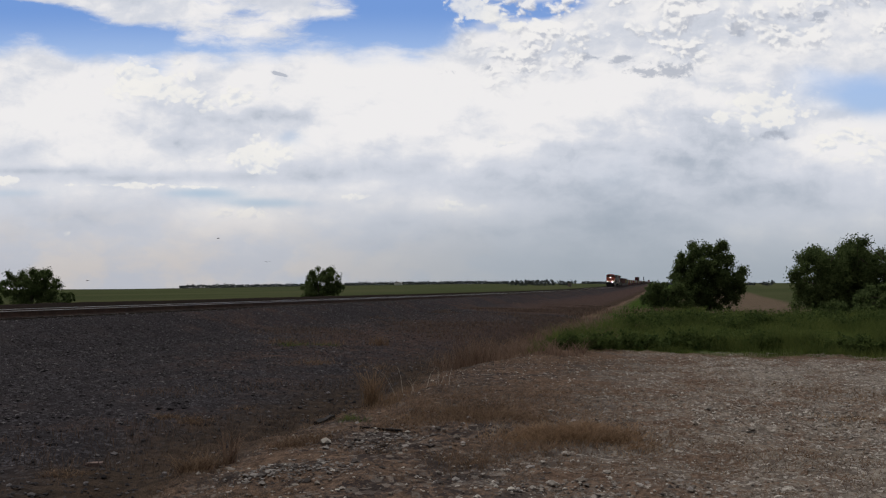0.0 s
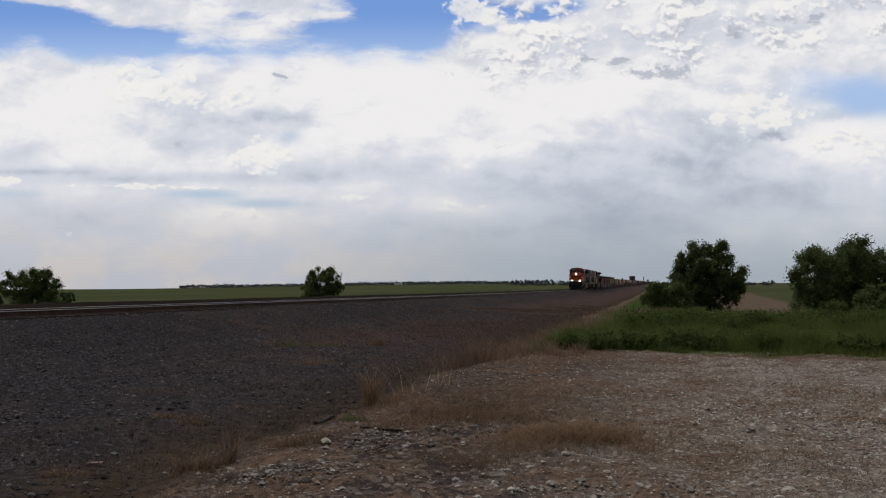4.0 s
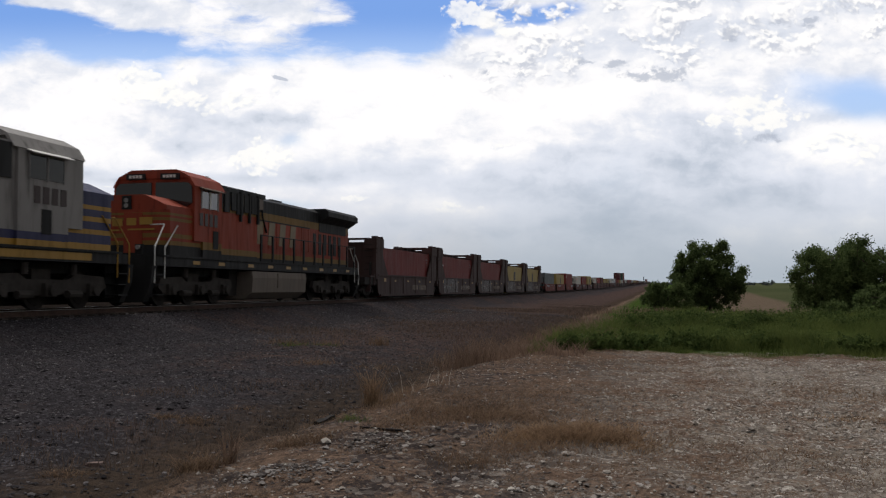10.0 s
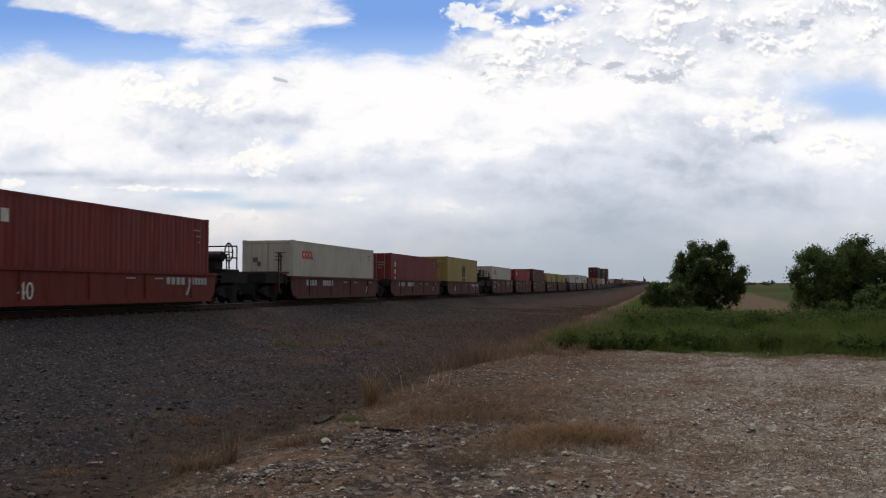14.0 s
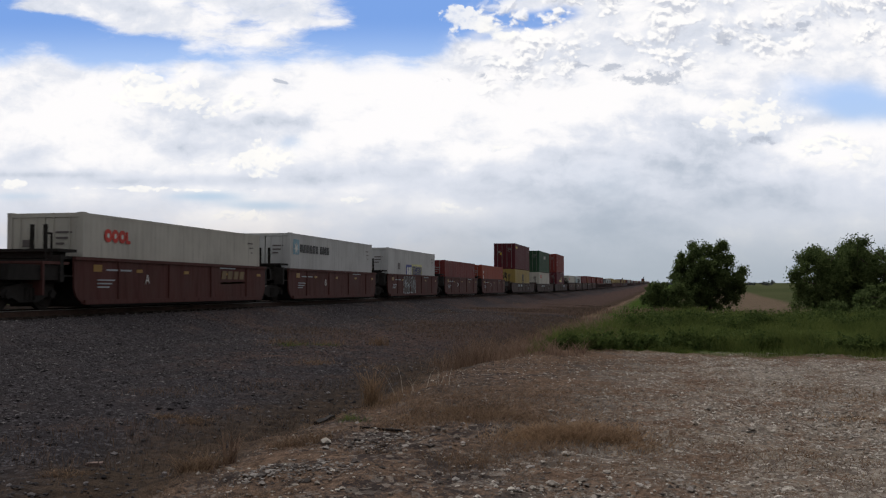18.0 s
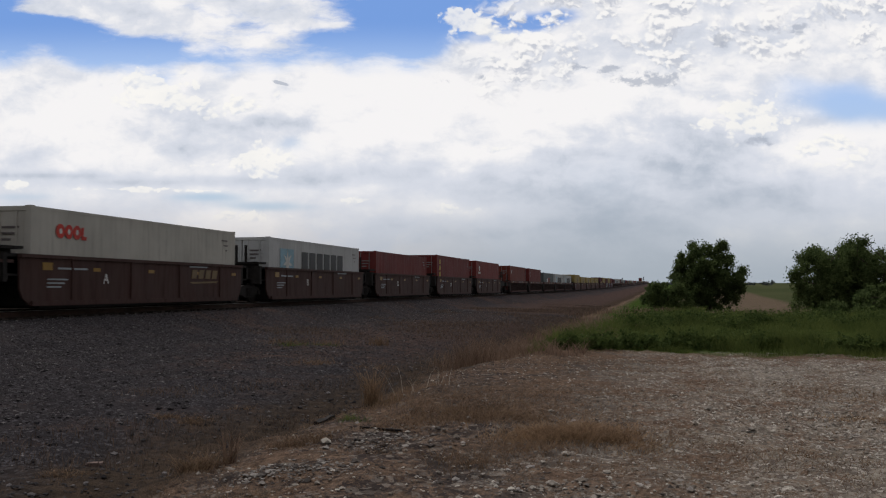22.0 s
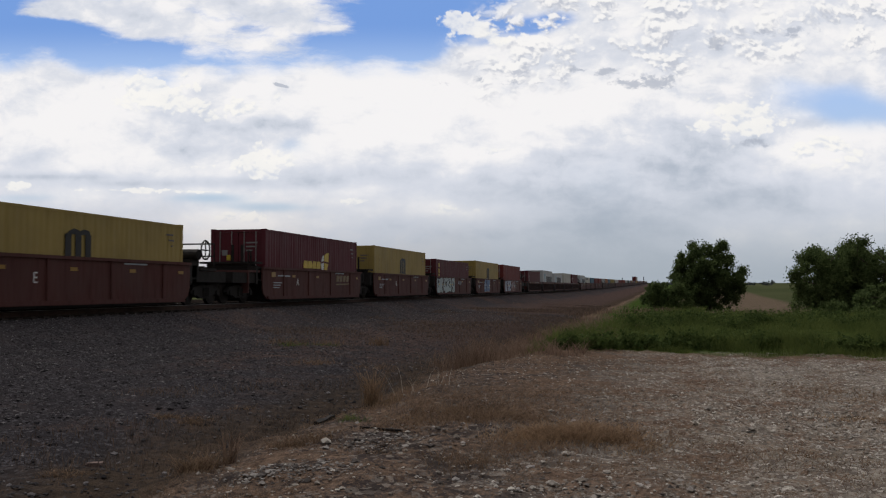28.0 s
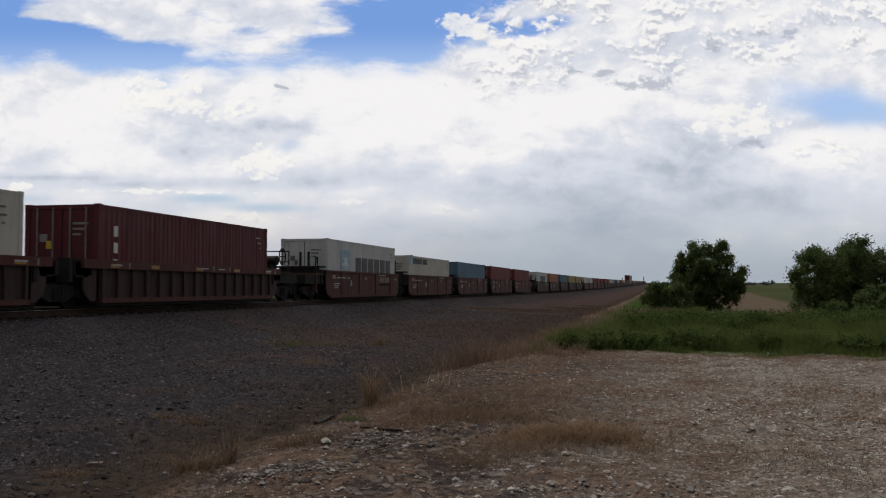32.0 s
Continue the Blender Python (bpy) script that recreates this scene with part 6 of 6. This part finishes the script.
for k, (px, depth, high, count, spread) in enumerate(((9.5, 9.4, 0.13, 1500, 0.20), (10.15, 9.5, 0.17, 2600, 0.22), (8.9, 10.8, 0.12, 1500, 0.3), (10.75, 9.5, 0.15, 1700, 0.18), (7.9, 10.9, 0.12, 1100, 0.3), (8.5, 11.4, 0.12, 1300, 0.3), (7.2, 10.2, 0.10, 700, 0.25), (9.3, 8.6, 0.10, 900, 0.25), (8.3, 8.1, 0.10, 800, 0.2), (11.3, 8.9, 0.09, 600, 0.15), (5.3, 9.4, 0.12, 900, 0.16), (15.3, 10.6, 0.08, 600, 0.3), (15.2, 12.6, 0.07, 500, 0.35))):
    tuft(px, depth, high, count, spread, 90 + k, OCHRE if px > 9.35 else RUSSET)
for k, (px, depth, high, count, spread) in enumerate(((3.0, 12.5, 0.10, 260, 0.10), (3.45, 12.0, 0.11, 260, 0.12), (1.05, 8.8, 0.08, 200, 0.08), (1.35, 8.7, 0.08, 200, 0.09), (4.3, 13.6, 0.10, 90, 0.10), (5.6, 21.0, 0.16, 200, 0.25), (6.7, 20.0, 0.14, 160, 0.3))):
    tuft(px, depth, high, count, spread, 130 + k, RUSSET)
tuft(6.25, 11.0, 0.09, 160, 0.09, 120, GREEN)
tuft(5.15, 25.5, 0.16, 120, 0.2, 121, GREEN)
tuft(5.75, 26.5, 0.14, 120, 0.25, 122, GREEN)
tuft(3.55, 8.75, 0.20, 500, 0.10, 123, RUSSET)
BLEACHED = leafy("bleached_stalks", (0.36, 0.31, 0.26), (0.52, 0.46, 0.40))
tuft(7.08, 14.5, 0.62, 5, 0.05, 124, BLEACHED)
tuft(7.45, 14.4, 0.42, 8, 0.12, 125, BLEACHED)
tuft(7.72, 14.7, 0.46, 7, 0.08, 126, BLEACHED)

X, Y = scatter(51, 52000, -3.9, 16, 4.2, 20.5, 1.8)
keep = np.random.default_rng(3).uniform(0, 1, len(X))
ok = keep < np.where(patchy(X, Y, 8, 0.55) < 0.58, 1.0, 0.2) * np.clip(0.45 + X * 0.25, 0.3, 1.0)
X, Y = X[ok], Y[ok]
stones("limestone_gravel", X, Y, np.random.default_rng(52).gamma(2.2, 0.0050, len(X)) + 0.005, LIME_MIX, 53, "loose pale limestone gravel strewn over the pad", "gravel")
X, Y = scatter(59, 42000, -2.0, 14, 5.0, 20, 1.8)
ok = np.random.default_rng(13).uniform(0, 1, len(X)) < np.clip(0.5 + X * 0.3, 0.1, 1.0)
X, Y = X[ok], Y[ok]
stones("limestone_chips", X, Y, np.random.default_rng(60).gamma(2.0, 0.003, len(X)) + 0.004 + 0.0002 * Y, LIME_MIX, 61, "small pale limestone chips on the pad", "gravel")
rng = np.random.default_rng(54)
RUBBLE_MIX = stone_material("rubble_mix", (0.066, 0.056, 0.053), (0.35, 0.325, 0.31), 2.2)
cx = np.concatenate([rng.normal(a, b, n) for a, b, n in ((-2.95, 0.34, 700), (-2.55, 0.30, 480), (-1.2, 0.4, 120), (-0.4, 0.5, 130), (-1.9, 0.45, 160), (-2.5, 0.4, 140), (-0.9, 0.6, 160), (-1.2, 0.7, 140))])
cy = np.concatenate([rng.normal(a, b, n) for a, b, n in ((7.35, 0.24, 700), (8.75, 0.25, 480), (7.3, 0.25, 120), (7.0, 0.2, 130), (9.6, 0.25, 160), (10.3, 0.3, 140), (10.6, 0.4, 160), (12.5, 0.6, 140))])
stones("limestone_rubble", cx, cy, rng.gamma(1.5, 0.0058, len(cx)) + 0.005, RUBBLE_MIX, 55, "heaps of pale limestone rubble at the pad's edge", "rubble")
X, Y = scatter(56, 62000, -15.6, -4.3, 6, 60, 1.6)
ok = np.random.default_rng(5).uniform(0, 1, len(X)) < np.clip(1.3 - patchy(X, Y, 10, 0.35), 0.2, 1.0)
X, Y = X[ok], Y[ok]
stones("ballast_stones", X, Y, np.random.default_rng(57).gamma(2.6, 0.0042, len(X)) + 0.006 + 0.00028 * Y, BALLAST_MIX, 58, "loose dark ballast stones on the bank", "gravel")


# ---- small things along the track ----
def chunk(name, label, category, px, depth, long, wide, high, turn, material, sink=0.3):
    """A broken, bevelled piece lying half sunk in the stones."""
    x, y = at(px, depth)
    bm = box(fresh(), -long / 2, long / 2, -wide / 2, wide / 2, -high * sink, high * (1 - sink))
    bmesh.ops.subdivide_edges(bm, edges=bm.edges[:], cuts=2, use_grid_fill=True)
    rng = random.Random(name + str(px))
    for v in bm.verts:
        v.co += Vector([rng.uniform(-0.12, 0.12) * min(wide, high) for _ in range(3)])
    o = thing(name, label, category, data=meshed(name, bm, material))
    o.matrix_basis = pose(x, y, float(land(x, y)), 0, 0, turn)


chunk("stone_block", "broken reddish-grey stone block on the ballast", "stone", 1.70, 9.6, 0.16, 0.10, 0.09, 20, plain("red_stone", (0.20, 0.145, 0.13), 0.9))
CHAR = plain("charred_wood", (0.022, 0.019, 0.018), 0.95)
chunk("old_timber", "charred piece of old timber in the ditch", "timber", 5.76, 11.5, 0.62, 0.07, 0.09, 92, CHAR, 0.3)
chunk("old_timber", "charred length of old timber in the ditch", "timber", 1.10, 7.0, 0.95, 0.12, 0.10, 12, CHAR, 0.35)
chunk("old_timber", "charred splinter of timber on the dry grass", "timber", 6.75, 9.9, 0.50, 0.03, 0.02, 165, CHAR, 0.3)


def signal_mast(px, depth, high, heads):
    x, y = at(px, depth)
    o = thing("railway_signal", "dark trackside signal mast far down the line", "signal")
    o.location = (x, y, float(land(x, y)))
    part("mast", tube(fresh(), (0, 0, -0.3), (0, 0, high), 0.12, 0.09), GRIMY, o)
    part("ladder", bars(fresh(), [(-0.3, -0.26, 0.3, 0.34, 0, high), (0.26, 0.3, 0.3, 0.34, 0, high)] + [(-0.3, 0.3, 0.3, 0.33, 0.4 * k, 0.4 * k + 0.03) for k in range(int(high / 0.4))]), GRIMY, o)
    for k in range(heads):
        h = part("signal_head", tube(fresh(), (0, -0.15, high - 0.5 - k * 1.3), (0, 0.05, high - 0.5 - k * 1.3), 0.5, None, 16), BLACK, o)
        part("hood", tube(fresh(), (0, -0.5, high - 0.5 - k * 1.3), (0, -0.15, high - 0.5 - k * 1.3), 0.14, 0.16, 10), BLACK, h)


signal_mast(11.01, 700, 6.0, 1)
signal_mast(11.39, 820, 7.0, 2)
x, y = at(7.05, 1400)
shed = thing("farm_shed", "small white farm shed on the far field edge", "shed")
shed.location = (x, y, float(land(x, y)))
part("wall", box(fresh(), -5, 5, -4, 4, 0, 3.2), WHITE, shed)
part("roof", prism(fresh(), [(-5.3, 3.2), (5.3, 3.2), (0, 4.8)], "y", -4.3, 4.3), PALE, shed)
x, y = at(10.08, 620)
cabin = thing("relay_cabinet", "dark grey relay cabinet beside the far track", "cabinet")
cabin.location = (x, y, float(land(x, y)))
part("body", box(fresh(), -1.2, 1.2, -1.2, 1.2, 0, 2.6), TANK, cabin)
part("roof", box(fresh(), -1.4, 1.4, -1.4, 1.4, 2.6, 2.75), GRIMY, cabin)


# ---- swallows over the fields ----
FEATHER = plain("dark_feathers", (0.03, 0.03, 0.036), 0.7)


def bird():
    ob = thing("bird", "small dark swallow flying over the field", "bird", "swallows")
    bm = fresh()
    tube(bm, (0, -0.06, 0), (0, 0.03, 0), 0.010, 0.020, 8)
    tube(bm, (0, 0.03, 0), (0, 0.08, 0), 0.020, 0.006, 8)
    part("body", bm, FEATHER, ob)
    for s in (-1, 1):
        part("wing", prism(fresh(), [(s * 0.01, 0.03), (s * 0.08, 0.035), (s * 0.16, -0.05), (s * 0.07, -0.005), (s * 0.01, -0.02)], "z", 0.006, 0.010), FEATHER, ob)
    part("tail", prism(fresh(), [(-0.008, -0.05), (0.008, -0.05), (0.025, -0.11), (0.0, -0.08), (-0.025, -0.11)], "z", -0.003, 0.003), FEATHER, ob)
    return ob


def sky_spot(px, py, depth):
    x, y = at(px / 100, depth)
    return Vector((x, y, 1.5 + depth * math.tan(radians(TILT) + math.atan((441 - py) / 1690))))


# (seconds, across, down, distance)
FLIGHTS = [[(0, 386, 422, 45), (0.1, 337, 443, 45), (0.2, 286, 465, 45), (0.3, 241, 479, 46), (0.9, 20, 470, 52), (3.0, -500, 380, 60), (5.4, -300, 320, 50), (6.0, 45, 335, 46), (6.3, -110, 340, 50), (10, -900, 250, 60), (32, -1500, 200, 150)],
           [(0, 473, 464, 50), (0.1, 483, 484, 54), (0.3, 510, 494, 75), (2.0, 900, 470, 140), (32, 6000, 100, 300)],
           [(0, 155, 497, 48), (0.15, 80, 490, 48), (0.4, -60, 470, 50), (3.0, -600, 330, 60), (5.5, -260, 340, 50), (6.0, 69, 359, 47), (6.3, -90, 370, 48), (10, -800, 280, 70), (32, -1600, 200, 160)]]
BIRDS = [bird() for _ in FLIGHTS]
TIE_MESH = meshed("tie", box(fresh(), -1.3, 1.3, -0.115, 0.115, -0.16, 0.0), TIE)
for i in range(290):
    y = 8 + i * 0.55
    o = part("tie", TIE_MESH, None, TRACK)
    o.matrix_basis = pose(TRACK_X + random.uniform(-0.03, 0.03), y, 0.735 + float(climb(y)), 0, 0, random.uniform(-0.6, 0.6))

motions()
